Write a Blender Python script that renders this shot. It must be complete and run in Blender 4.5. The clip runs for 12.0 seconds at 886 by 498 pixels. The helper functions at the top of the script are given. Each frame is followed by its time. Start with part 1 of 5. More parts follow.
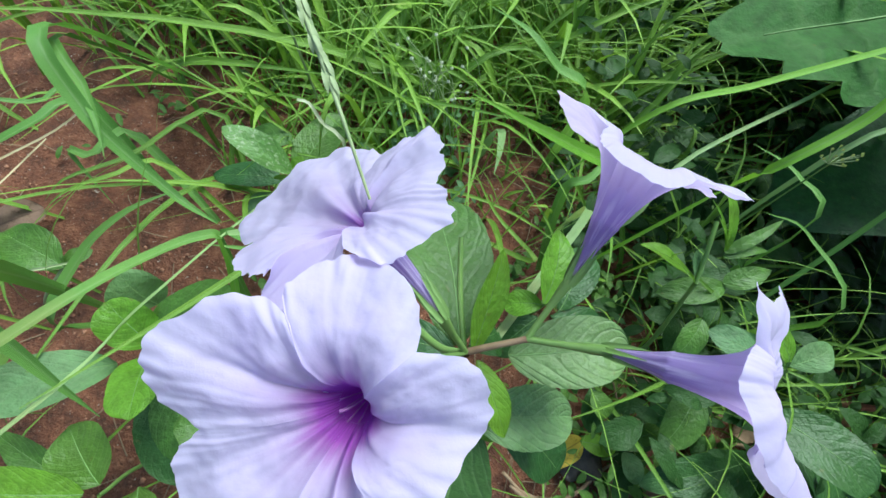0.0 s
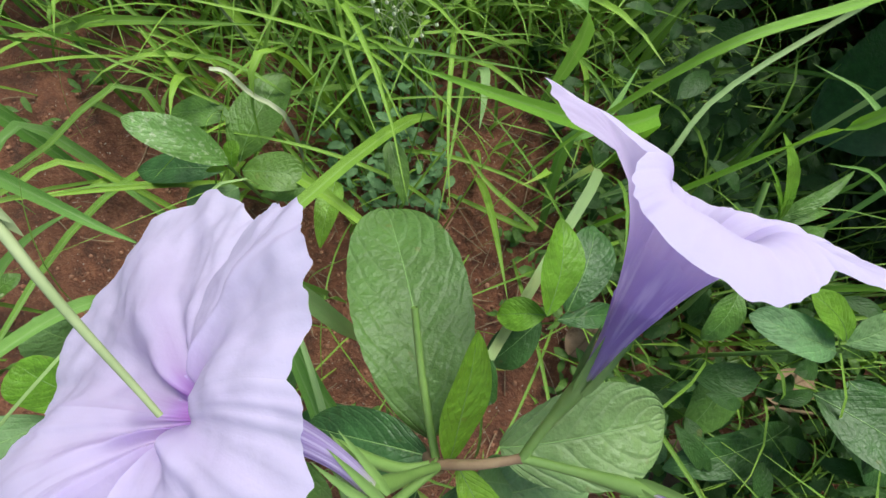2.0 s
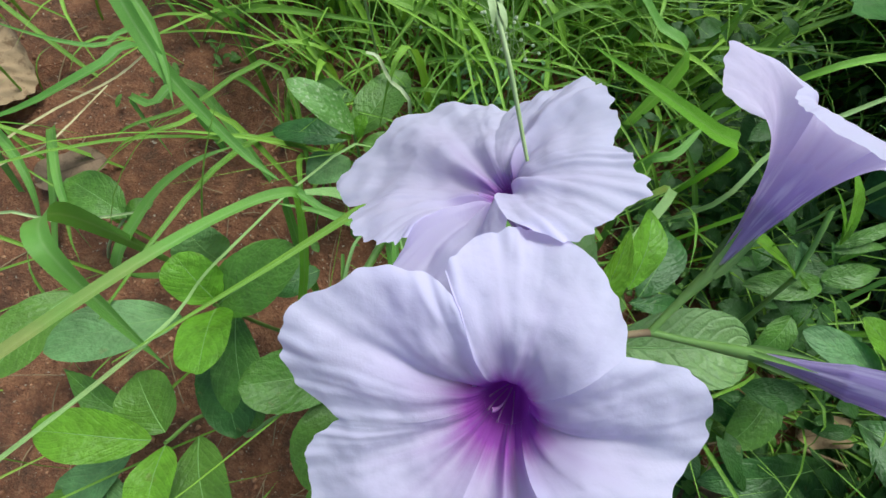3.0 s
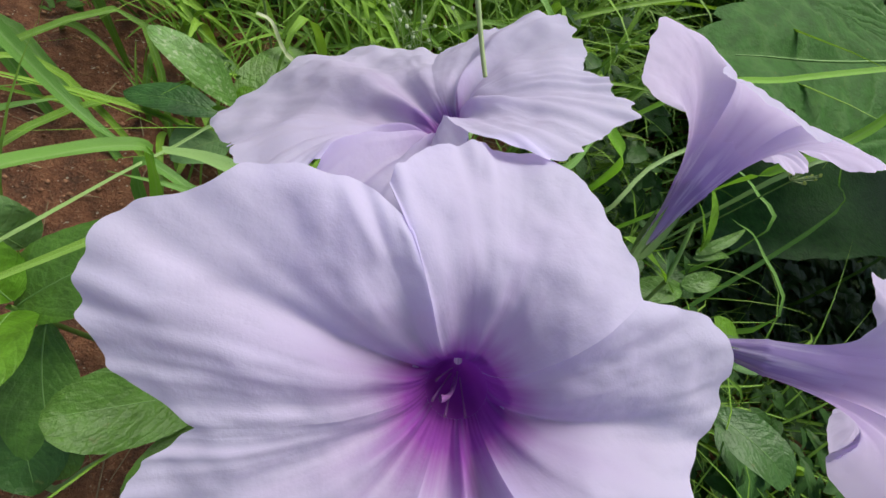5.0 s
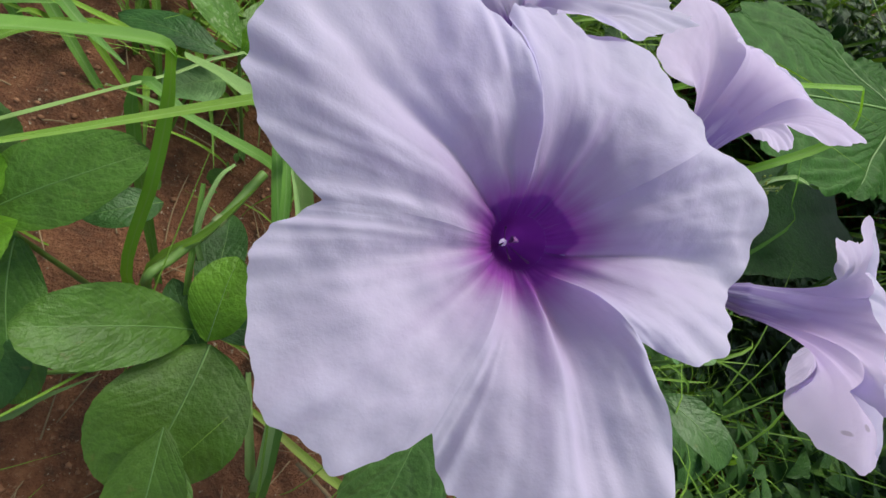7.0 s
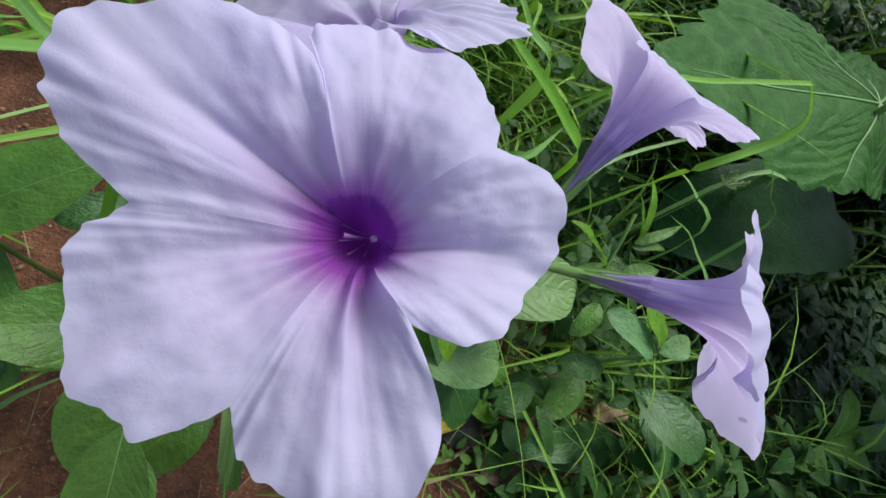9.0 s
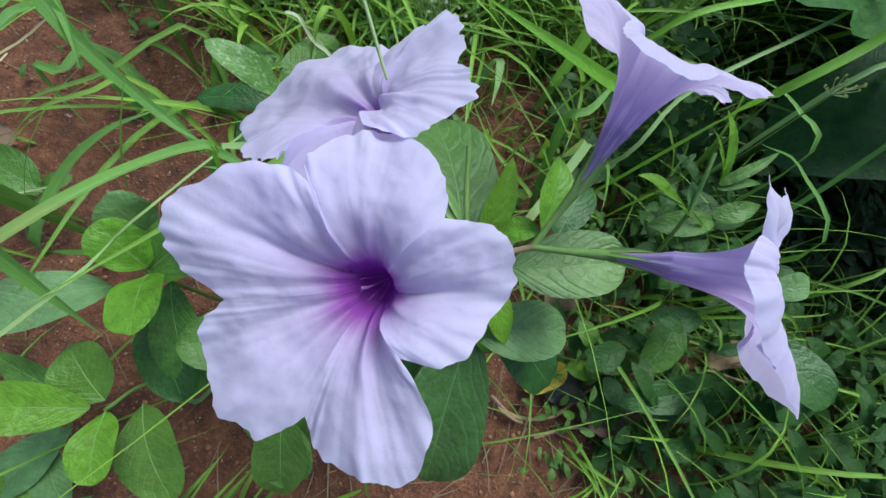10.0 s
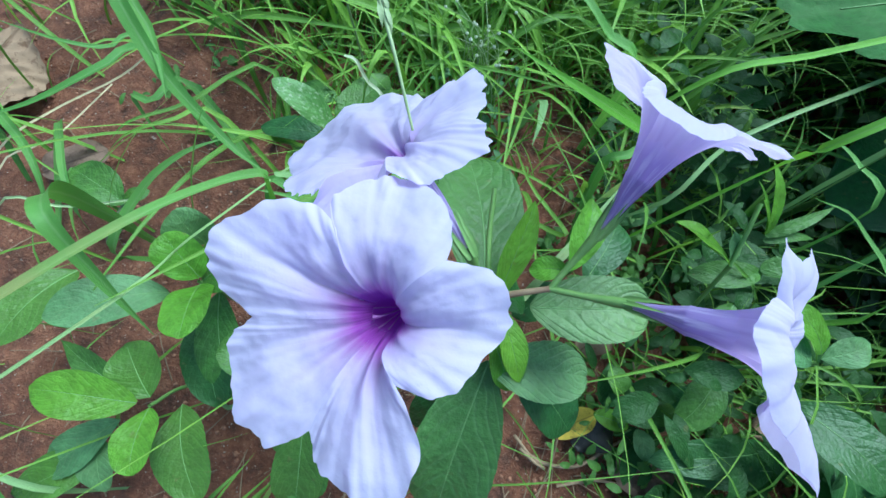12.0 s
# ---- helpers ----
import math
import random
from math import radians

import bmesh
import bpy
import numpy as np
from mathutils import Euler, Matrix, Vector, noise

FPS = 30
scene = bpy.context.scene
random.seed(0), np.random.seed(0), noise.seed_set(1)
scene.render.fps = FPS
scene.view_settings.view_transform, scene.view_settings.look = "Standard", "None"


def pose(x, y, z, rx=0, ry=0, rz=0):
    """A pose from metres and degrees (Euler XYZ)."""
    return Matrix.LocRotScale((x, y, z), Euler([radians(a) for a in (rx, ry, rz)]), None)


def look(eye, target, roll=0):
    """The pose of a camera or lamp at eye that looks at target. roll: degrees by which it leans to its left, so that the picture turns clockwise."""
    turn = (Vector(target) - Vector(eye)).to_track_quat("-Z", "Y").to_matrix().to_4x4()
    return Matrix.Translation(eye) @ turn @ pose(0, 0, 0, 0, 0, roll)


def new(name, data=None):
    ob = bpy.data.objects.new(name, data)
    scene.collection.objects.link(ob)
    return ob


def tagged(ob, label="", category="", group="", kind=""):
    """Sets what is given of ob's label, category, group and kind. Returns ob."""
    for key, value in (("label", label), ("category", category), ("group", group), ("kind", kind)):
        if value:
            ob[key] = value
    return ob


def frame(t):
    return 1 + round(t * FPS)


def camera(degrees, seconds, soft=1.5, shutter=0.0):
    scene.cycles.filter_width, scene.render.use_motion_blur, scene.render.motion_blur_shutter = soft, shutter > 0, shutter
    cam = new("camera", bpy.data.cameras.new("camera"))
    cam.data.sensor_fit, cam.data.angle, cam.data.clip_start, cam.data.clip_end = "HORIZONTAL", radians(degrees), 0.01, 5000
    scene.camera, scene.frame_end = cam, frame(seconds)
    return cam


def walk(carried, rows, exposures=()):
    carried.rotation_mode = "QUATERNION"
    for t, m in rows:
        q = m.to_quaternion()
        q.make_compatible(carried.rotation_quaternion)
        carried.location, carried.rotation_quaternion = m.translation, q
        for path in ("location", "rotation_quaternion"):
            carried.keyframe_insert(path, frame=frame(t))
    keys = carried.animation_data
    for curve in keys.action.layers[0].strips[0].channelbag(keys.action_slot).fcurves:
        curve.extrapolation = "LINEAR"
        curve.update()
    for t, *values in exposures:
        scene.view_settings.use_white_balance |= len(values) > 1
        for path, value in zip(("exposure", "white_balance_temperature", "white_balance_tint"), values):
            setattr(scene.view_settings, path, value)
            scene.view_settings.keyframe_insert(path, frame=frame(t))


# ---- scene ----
# seconds, stops, kelvin, tint
EXPOSURES = [(0.0, 0.87, 5580, -5), (0.5, 0.72, 6030, -11), (1.0, 0.73, 6730, -14), (1.5, 0.71, 6730, -2), (2.0, 0.76, 6230, 2), (2.5, 0.63, 6530, -2), (3.0, 0.66, 6030, -12), (5.0, 0.49, 6600, -2), (6.0, 0.42, 6800, 3), (6.5, 0.46, 6750, -4), (8.5, 0.47, 6050, -3), (9.0, 0.49, 6050, -2), (9.5, 0.58, 6200, 0), (10.5, 0.51, 4880, -10), (11.0, 0.79, 4780, -11), (11.5, 0.83, 4880, -12), (12.0, 0.89, 4780, -10)]
cam = camera(96.5, 12.0)
# seconds, place of the eye, turn in degrees
PATH = [
    (0, 0.0000, 0.0000, 0.3220, 19.86, -6.32, 0.01),
    (0.5, -0.0076, 0.0099, 0.3007, 19.18, -7.88, 0.33),
    (1, -0.0076, 0.0233, 0.2992, 16.15, -7.19, -0.79),
    (1.5, 0.0034, 0.0329, 0.2960, 12.21, -4.98, -3.35),
    (2, 0.0183, 0.0433, 0.2912, 10.25, -4.05, -5.39),
    (2.5, -0.0097, 0.0309, 0.3028, 11.15, -2.57, -1.38),
    (3, -0.0225, 0.0036, 0.3080, 15.22, -3.99, 4.65),
    (3.2, -0.0225, -0.0090, 0.3083, 16.75, -4.95, 6.95),
    (4.8, -0.0228, -0.0020, 0.2900, 17.60, -17.70, 2.00),
    (5, -0.0251, -0.0020, 0.2868, 18.54, -19.76, 1.79),
    (5.5, -0.0325, -0.0064, 0.2842, 16.72, -20.11, 1.90),
    (6, -0.0335, -0.0151, 0.2813, 16.04, -23.38, 4.21),
    (6.5, -0.0375, -0.0202, 0.2801, 17.03, -26.22, 6.64),
    (6.7, -0.0372, -0.0209, 0.2801, 16.60, -26.38, 6.48),
    (8.3, -0.0242, -0.0197, 0.2892, 16.83, -26.21, 6.26),
    (8.5, -0.0234, -0.0194, 0.2902, 16.87, -26.03, 6.33),
    (9, -0.0172, -0.0208, 0.2942, 16.71, -25.08, 6.05),
    (9.5, -0.0132, -0.0175, 0.3029, 14.92, -18.17, 2.43),
    (10, -0.0059, -0.0122, 0.3172, 12.76, -8.51, 0.23),
    (10.5, -0.0078, -0.0108, 0.3323, 16.08, -2.55, 1.76),
    (11, -0.0001, -0.0140, 0.3261, 17.39, -5.43, 4.10),
    (11.5, -0.0077, -0.0156, 0.3318, 17.01, -1.93, 6.15),
    (12, -0.0003, -0.0114, 0.3240, 16.27, -3.73, 5.80),
]
walk(cam, [(row[0], pose(*row[1:])) for row in PATH], EXPOSURES)

# ---- light ----
world = bpy.data.worlds.new("overcast")
scene.world = world
world.use_nodes = True
wn = world.node_tree.nodes
sky = wn.new("ShaderNodeTexSky")
sky.sky_type, sky.sun_disc = "NISHITA", False
sky.sun_elevation, sky.sun_rotation = radians(58), radians(33)
sky.air_density, sky.dust_density, sky.ozone_density = 1.0, 4.0, 1.0
wn["Background"].inputs["Strength"].default_value = 0.095
world.node_tree.links.new(sky.outputs[0], wn["Background"].inputs["Color"])
lamp = bpy.data.lights.new("sun", "SUN")
lamp.energy, lamp.angle, lamp.color = 2.4, radians(30), (1.0, 0.97, 0.92)
sun = new("sun", lamp)
sun.matrix_world = look((0.58, 0.88, 1.7), (0, 0, 0))


# ---- materials ----
class Nodes:
    """A material's node tree, with short ways to add nodes."""

    def __init__(self, name):
        self.mat = bpy.data.materials.new(name)
        self.mat.use_nodes = True
        self.tree = self.mat.node_tree
        self.tree.nodes.clear()

    def add(self, kind, **inputs):
        node = self.tree.nodes.new("ShaderNode" + kind)
        for key, value in inputs.items():
            self.put(node.inputs[int(key[1:]) if key[0] == "i" and key[1:].isdigit() else key.replace("_", " ")], value)
        return node

    def put(self, socket, value):
        if isinstance(value, bpy.types.NodeSocket):
            self.tree.links.new(value, socket)
        else:
            socket.default_value = value

    def math(self, op, a, b=0.0, c=0.0):
        node = self.add("Math", i0=a, i1=b, i2=c)
        node.operation = op
        return node.outputs[0]

    def mix(self, f, a, b, blend="MIX"):
        node = self.tree.nodes.new("ShaderNodeMix")
        node.data_type, node.blend_type = "RGBA", blend
        self.put(node.inputs[0], f), self.put(node.inputs[6], a), self.put(node.inputs[7], b)
        return node.outputs[2]

    def ramp(self, f, *stops):
        node = self.add("ValToRGB", Fac=f)
        el = node.color_ramp.elements
        while len(el) < len(stops):
            el.new(0.5)
        for e, (p, c) in zip(el, stops):
            e.position, e.color = p, (*c, 1) if len(c) == 3 else c
        return node.outputs[0]

    def noise(self, scale, detail=3.0, vector=None, rough=0.55):
        node = self.add("TexNoise", Scale=scale, Detail=detail, Roughness=rough)
        if vector is not None:
            self.put(node.inputs["Vector"], vector)
        return node.outputs[0]

    def place(self, sort="Object"):
        return self.add("TexCoord").outputs[sort]

    def uv(self):
        s = self.add("SeparateXYZ", Vector=self.place("UV"))
        return s.outputs[0], s.outputs[1]

    def leafy(self, colour, rough, bump, strength, glow=0.35, gloss=0.4, dist=0.001, tint=(1.0, 1.0, 0.6, 1)):
        """A thin plant surface that lets part of the light through."""
        b = self.add("Bump", Height=bump, Strength=strength, Distance=dist)
        p = self.add("BsdfPrincipled", Base_Color=colour, Roughness=rough, Normal=b.outputs[0])
        p.inputs["Specular IOR Level"].default_value = gloss
        t = self.add("BsdfTranslucent", Color=self.mix(1.0, colour, tint, "MULTIPLY"), Normal=b.outputs[0])
        m = self.add("MixShader", i0=glow, i1=p.outputs[0], i2=t.outputs[0])
        self.tree.links.new(m.outputs[0], self.add("OutputMaterial").inputs[0])
        return self.mat

    def plain(self, colour, rough, bump=None, strength=0.3, dist=0.001):
        p = self.add("BsdfPrincipled", Base_Color=colour, Roughness=rough)
        if bump is not None:
            self.put(p.inputs["Normal"], self.add("Bump", Height=bump, Strength=strength, Distance=dist).outputs[0])
        self.tree.links.new(p.outputs[0], self.add("OutputMaterial").inputs[0])
        return self.mat


def shade(c, k):
    return tuple(min(1.0, v * k) for v in c)


def leaf_material(name, colour, vein, ribs=8.0, rough=0.43, glow=0.3, mottle=0.0, gloss=0.45, relief=0.10, veined=0.07):
    n = Nodes(name)
    u, s = n.uv()
    across = n.math("ABSOLUTE", n.math("SUBTRACT", u, 0.5))
    place = n.place()
    wob = n.math("MULTIPLY", n.noise(70.0, 1.0, place), 0.16)
    bow = n.math("ADD", n.math("MULTIPLY", across, 0.35), n.math("MULTIPLY", n.math("MULTIPLY", across, across), 0.9))
    sidedness = n.math("MULTIPLY", n.math("GREATER_THAN", u, 0.5), 0.04)
    start = n.math("ADD", n.math("ADD", s, wob), n.math("ADD", sidedness, n.add("ObjectInfo").outputs["Random"]))
    comb = n.math("FRACT", n.math("MULTIPLY", n.math("SUBTRACT", start, bow), ribs))
    tri = n.math("ABSOLUTE", n.math("SUBTRACT", comb, 0.5))
    lateral = n.math("SMOOTH_MIN", n.math("MULTIPLY", tri, 5.0), 1.0, 0.5)
    mid = n.math("MINIMUM", n.math("MULTIPLY", across, 28.0), 1.0)
    blade = n.math("MULTIPLY", lateral, mid)
    rnd = n.add("ObjectInfo").outputs["Random"]
    patch = n.noise(110.0, 5.0, place, 0.65)
    c1 = n.mix(n.ramp(patch, (0.3, (0, 0, 0)), (0.7, (1, 1, 1))), (*shade(colour, 0.68), 1), (*shade(colour, 1.32), 1))
    c1 = n.mix(n.math("MULTIPLY", rnd, 0.5), c1, (colour[0] * 1.35, colour[1] * 1.05, colour[2] * 0.8, 1))
    c2 = n.mix(n.math("MULTIPLY", n.math("SUBTRACT", 1.0, blade), veined), c1, (*vein, 1))
    if mottle:
        spots = n.ramp(n.noise(420.0, 2.0, place), (0.55, (0, 0, 0)), (0.68, (1, 1, 1)))
        c2 = n.mix(n.math("MULTIPLY", spots, mottle), c2, (0.42, 0.5, 0.3, 1))
    wear = n.ramp(n.noise(150.0, 3.0, place), (0.68, (0, 0, 0)), (0.74, (1, 1, 1)))
    c2 = n.mix(n.math("MULTIPLY", wear, 0.35), c2, (0.2, 0.17, 0.06, 1))
    h = n.math("ADD", n.math("MULTIPLY", blade, relief), n.math("MULTIPLY", n.noise(330.0, 3.0, place), 0.9))
    return n.leafy(c2, rough, h, 0.75, glow, gloss, 0.0014)


def grass_material(name, low, high, glow=0.35):
    n = Nodes(name)
    u, s = n.uv()
    place = n.place()
    rnd = n.math("FRACT", n.math("ADD", n.add("NewGeometry").outputs["Random Per Island"], n.add("ObjectInfo").outputs["Random"]))
    lines = n.add("TexWave", Scale=14.0, Distortion=0.4)
    n.put(lines.inputs["Vector"], n.add("CombineXYZ", X=u, Y=n.math("MULTIPLY", s, 0.1)).outputs[0])
    c = n.mix(rnd, (*low, 1), (*high, 1))
    c = n.mix(n.math("MULTIPLY", n.noise(45.0, 3.0, place), 0.4), c, (*shade(high, 1.35), 1))
    c = n.mix(n.math("MULTIPLY", lines.outputs[0], 0.22), c, (*shade(high, 1.6), 1))
    mid = n.math("SUBTRACT", 1.0, n.math("MINIMUM", n.math("MULTIPLY", n.math("ABSOLUTE", n.math("SUBTRACT", u, 0.5)), 11.0), 1.0))
    c = n.mix(n.math("MULTIPLY", mid, 0.35), c, (0.33, 0.45, 0.2, 1))
    dry = n.ramp(n.math("ADD", n.math("MULTIPLY", rnd, 0.5), n.math("MULTIPLY", n.noise(25.0, 2.0, place), 0.5)), (0.74, (0, 0, 0)), (0.84, (1, 1, 1)))
    c = n.mix(n.math("MULTIPLY", dry, 0.6), c, (0.4, 0.35, 0.14, 1))
    return n.leafy(c, 0.45, lines.outputs[0], 0.3, glow, 0.4, 0.0004)


def petal_material():
    """Lavender with a purple throat and darker veins that run outwards."""
    n = Nodes("petal")
    u, s = n.uv()
    place = n.place()
    w = n.add("CombineXYZ", X=n.math("MULTIPLY", u, 4.0), Y=n.math("MULTIPLY", s, 0.6)).outputs[0]
    streak = n.noise(2.6, 3.0, w)
    fine = n.noise(9.0, 3.0, w)
    edge = n.math("ADD", s, n.math("MULTIPLY", n.math("SUBTRACT", streak, 0.5), 0.2))
    c = n.ramp(edge, (0.0, (0.42, 0.055, 0.54)), (0.18, (0.4, 0.075, 0.52)), (0.28, (0.45, 0.22, 0.6)), (0.4, (0.6, 0.47, 0.77)), (0.62, (0.695, 0.6, 0.885)), (1.0, (0.755, 0.68, 0.95)))
    mid = n.math("ABSOLUTE", n.math("SUBTRACT", n.math("ABSOLUTE", n.math("SUBTRACT", u, 0.5)), n.math("ADD", 0.07, n.math("MULTIPLY", s, 0.07))))
    rib = n.math("SUBTRACT", 1.0, n.math("MINIMUM", n.math("MULTIPLY", mid, 20.0), 1.0))
    rib = n.math("MULTIPLY", rib, n.math("MAXIMUM", n.math("SUBTRACT", 0.85, s), 0.0))
    c = n.mix(n.math("MULTIPLY", rib, 0.55), c, (0.36, 0.2, 0.53, 1))
    c = n.mix(n.math("MULTIPLY", n.math("SUBTRACT", fine, 0.35), 0.07), c, (0.5, 0.4, 0.68, 1))
    c = n.mix(n.math("MULTIPLY", n.noise(90.0, 4.0, place, 0.6), 0.1), c, (0.64, 0.56, 0.78, 1))
    specks = n.ramp(n.noise(160.0, 1.0, place), (0.795, (0, 0, 0)), (0.82, (1, 1, 1)))
    c = n.mix(n.math("MULTIPLY", specks, 0.5), c, (0.25, 0.2, 0.3, 1))
    h = n.math("ADD", n.math("MULTIPLY", fine, 0.1), n.math("MULTIPLY", n.noise(230.0, 5.0, place, 0.6), 0.9))
    return n.leafy(c, 0.6, h, 0.24, 0.5, 0.25, 0.0009, (1.0, 0.94, 1.0, 1))


def tube_material():
    n = Nodes("corolla_tube")
    u, s = n.uv()
    w = n.add("CombineXYZ", X=n.math("MULTIPLY", u, 15.0), Y=n.math("MULTIPLY", s, 1.0)).outputs[0]
    streak = n.noise(1.5, 3.0, w)
    c = n.ramp(s, (0.0, (0.34, 0.4, 0.18)), (0.08, (0.42, 0.34, 0.58)), (0.35, (0.42, 0.32, 0.63)), (0.65, (0.43, 0.33, 0.65)), (0.85, (0.48, 0.37, 0.69)), (1.0, (0.6, 0.48, 0.78)))
    c = n.mix(n.math("MULTIPLY", n.ramp(streak, (0.46, (0, 0, 0)), (0.6, (0.75, 0.75, 0.75))), n.ramp(s, (0.75, (1, 1, 1)), (1.0, (0.15, 0.15, 0.15)))), c, (0.72, 0.65, 0.85, 1))
    return n.leafy(c, 0.6, streak, 0.4, 0.45, 0.2, 0.0008, (0.97, 0.9, 1.0, 1))


def soil_material():
    n = Nodes("red_soil")
    place = n.place()
    big, mid, fine = n.noise(7.0, 3.0, place), n.noise(60.0, 5.0, place, 0.7), n.noise(420.0, 4.0, place, 0.7)
    c = n.ramp(mid, (0.32, (0.06, 0.024, 0.014)), (0.5, (0.19, 0.066, 0.03)), (0.68, (0.34, 0.14, 0.068)))
    c = n.mix(n.math("MULTIPLY", big, 0.35), c, (0.24, 0.105, 0.06, 1))
    c = n.mix(n.ramp(fine, (0.57, (0, 0, 0)), (0.74, (0.7, 0.7, 0.7))), c, (0.42, 0.25, 0.15, 1))
    c = n.mix(n.ramp(n.noise(300.0, 2.0, place), (0.69, (0, 0, 0)), (0.72, (0.8, 0.8, 0.8))), c, (0.55, 0.46, 0.36, 1))
    c = n.mix(n.ramp(fine, (0.28, (0.6, 0.6, 0.6)), (0.4, (0, 0, 0))), c, (0.035, 0.016, 0.01, 1))
    h = n.math("ADD", n.math("MULTIPLY", fine, 0.7), mid)
    return n.plain(c, 0.85, h, 1.0, 0.007)


def mottled(name, a, b, scale=120.0, rough=0.7, strength=0.4):
    n = Nodes(name)
    t = n.noise(scale, 4.0, n.place(), 0.65)
    c = n.mix(n.math("MULTIPLY", n.add("NewGeometry").outputs["Random Per Island"], 0.6), n.ramp(t, (0.3, a), (0.7, b)), (*shade(a, 0.9), 1))
    return n.plain(c, rough, t, strength, 0.0015)


def dead_leaf_material(name, pale, blotch):
    n = Nodes(name)
    u, s = n.uv()
    place = n.place()
    patch = n.ramp(n.noise(130.0, 5.0, place, 0.7), (0.52, (0, 0, 0)), (0.62, (1, 1, 1)))
    c = n.mix(n.math("MULTIPLY", patch, 0.8), (*pale, 1), (*blotch, 1))
    c = n.mix(n.math("MULTIPLY", n.noise(400.0, 3.0, place), 0.5), c, (*shade(pale, 0.6), 1))
    mid = n.math("SUBTRACT", 1.0, n.math("MINIMUM", n.math("MULTIPLY", n.math("ABSOLUTE", n.math("SUBTRACT", u, 0.5)), 22.0), 1.0))
    c = n.mix(n.math("MULTIPLY", mid, 0.6), c, (*shade(blotch, 0.7), 1))
    return n.leafy(c, 0.75, n.noise(160.0, 4.0, place), 0.6, 0.12, 0.2, 0.0015)


PETAL, TUBE, SOIL = petal_material(), tube_material(), soil_material()
LEAF = leaf_material("mid_green_leaf", (0.092, 0.2, 0.03), (0.3, 0.42, 0.18))
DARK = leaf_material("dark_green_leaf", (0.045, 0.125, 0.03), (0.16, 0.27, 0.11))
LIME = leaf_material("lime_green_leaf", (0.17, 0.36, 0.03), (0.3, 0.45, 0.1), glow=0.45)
PALE = leaf_material("pale_green_leaf", (0.13, 0.26, 0.095), (0.4, 0.5, 0.3), rough=0.55)
QUILT = leaf_material("quilted_leaf", (0.085, 0.19, 0.045), (0.42, 0.52, 0.32), ribs=7.0, rough=0.45, relief=0.2, veined=0.06)
CRINKLE = leaf_material("crinkled_pale_leaf", (0.17, 0.31, 0.115), (0.42, 0.52, 0.32), ribs=7.0, rough=0.45, relief=0.24, veined=0.1)
SPOT = leaf_material("spotted_leaf", (0.12, 0.27, 0.06), (0.33, 0.42, 0.18), mottle=0.7)
BROAD = leaf_material("broad_leaf", (0.05, 0.14, 0.03), (0.15, 0.27, 0.09), ribs=6.0, rough=0.6, gloss=0.13, relief=0.5, veined=0.3)
# weed green darkened and dulled to stand in for shade on the right
SHADY = leaf_material("shade_darkened_weed_leaf", (0.035, 0.095, 0.022), (0.12, 0.2, 0.08), gloss=0.25)
ROT = mottled("black_leaf_litter", (0.012, 0.011, 0.01), (0.05, 0.04, 0.03), 200.0, 0.5)
RIB = mottled("pale_midrib", (0.15, 0.28, 0.07), (0.22, 0.36, 0.11), 120.0, 0.5, 0.2)
STEM = mottled("green_stem", (0.13, 0.24, 0.05), (0.22, 0.34, 0.09), 90.0, 0.5, 0.2)
BARK = mottled("brown_stem", (0.2, 0.12, 0.07), (0.34, 0.26, 0.14), 150.0, 0.7, 0.3)
STRAW = mottled("straw", (0.5, 0.42, 0.22), (0.68, 0.62, 0.42), 90.0, 0.6, 0.2)
PALEGRASS = grass_material("pale_grass", (0.2, 0.36, 0.12), (0.32, 0.46, 0.18))
LIMEBLADE = grass_material("lime_grass", (0.15, 0.36, 0.03), (0.24, 0.46, 0.05))
BONE = mottled("bleached_grass", (0.3, 0.36, 0.17), (0.58, 0.58, 0.42), 90.0, 0.7, 0.2)
LILAC = mottled("lilac_filament", (0.34, 0.12, 0.4), (0.46, 0.24, 0.5), 200.0, 0.5, 0.2)
LIMEBUD = mottled("lime_bud", (0.35, 0.42, 0.08), (0.5, 0.55, 0.15), 200.0, 0.5, 0.2)
TWIG = mottled("pale_twig", (0.22, 0.14, 0.08), (0.4, 0.29, 0.17), 140.0, 0.8, 0.4)
DEADLEAF = dead_leaf_material("dead_leaf_beige", (0.37, 0.25, 0.155), (0.15, 0.08, 0.045))
ROTLEAF = dead_leaf_material("dead_leaf_brown", (0.26, 0.17, 0.12), (0.1, 0.06, 0.045))
WITHERLEAF = dead_leaf_material("fallen_leaf_yellow", (0.7, 0.52, 0.07), (0.2, 0.11, 0.04))
STRAWGREEN = mottled("pale_green_straw", (0.26, 0.34, 0.14), (0.44, 0.5, 0.26), 120.0, 0.6, 0.2)
CREAM = mottled("cream_bud", (0.7, 0.72, 0.5), (0.85, 0.85, 0.7), 200.0, 0.5, 0.2)
STONE = mottled("soil_crumb", (0.17, 0.06, 0.03), (0.5, 0.27, 0.16), 160.0, 0.85, 0.5)
GRASS = grass_material("grass", (0.04, 0.12, 0.011), (0.24, 0.4, 0.046), 0.25)
BLADE = grass_material("broad_grass", (0.085, 0.225, 0.034), (0.17, 0.33, 0.065))


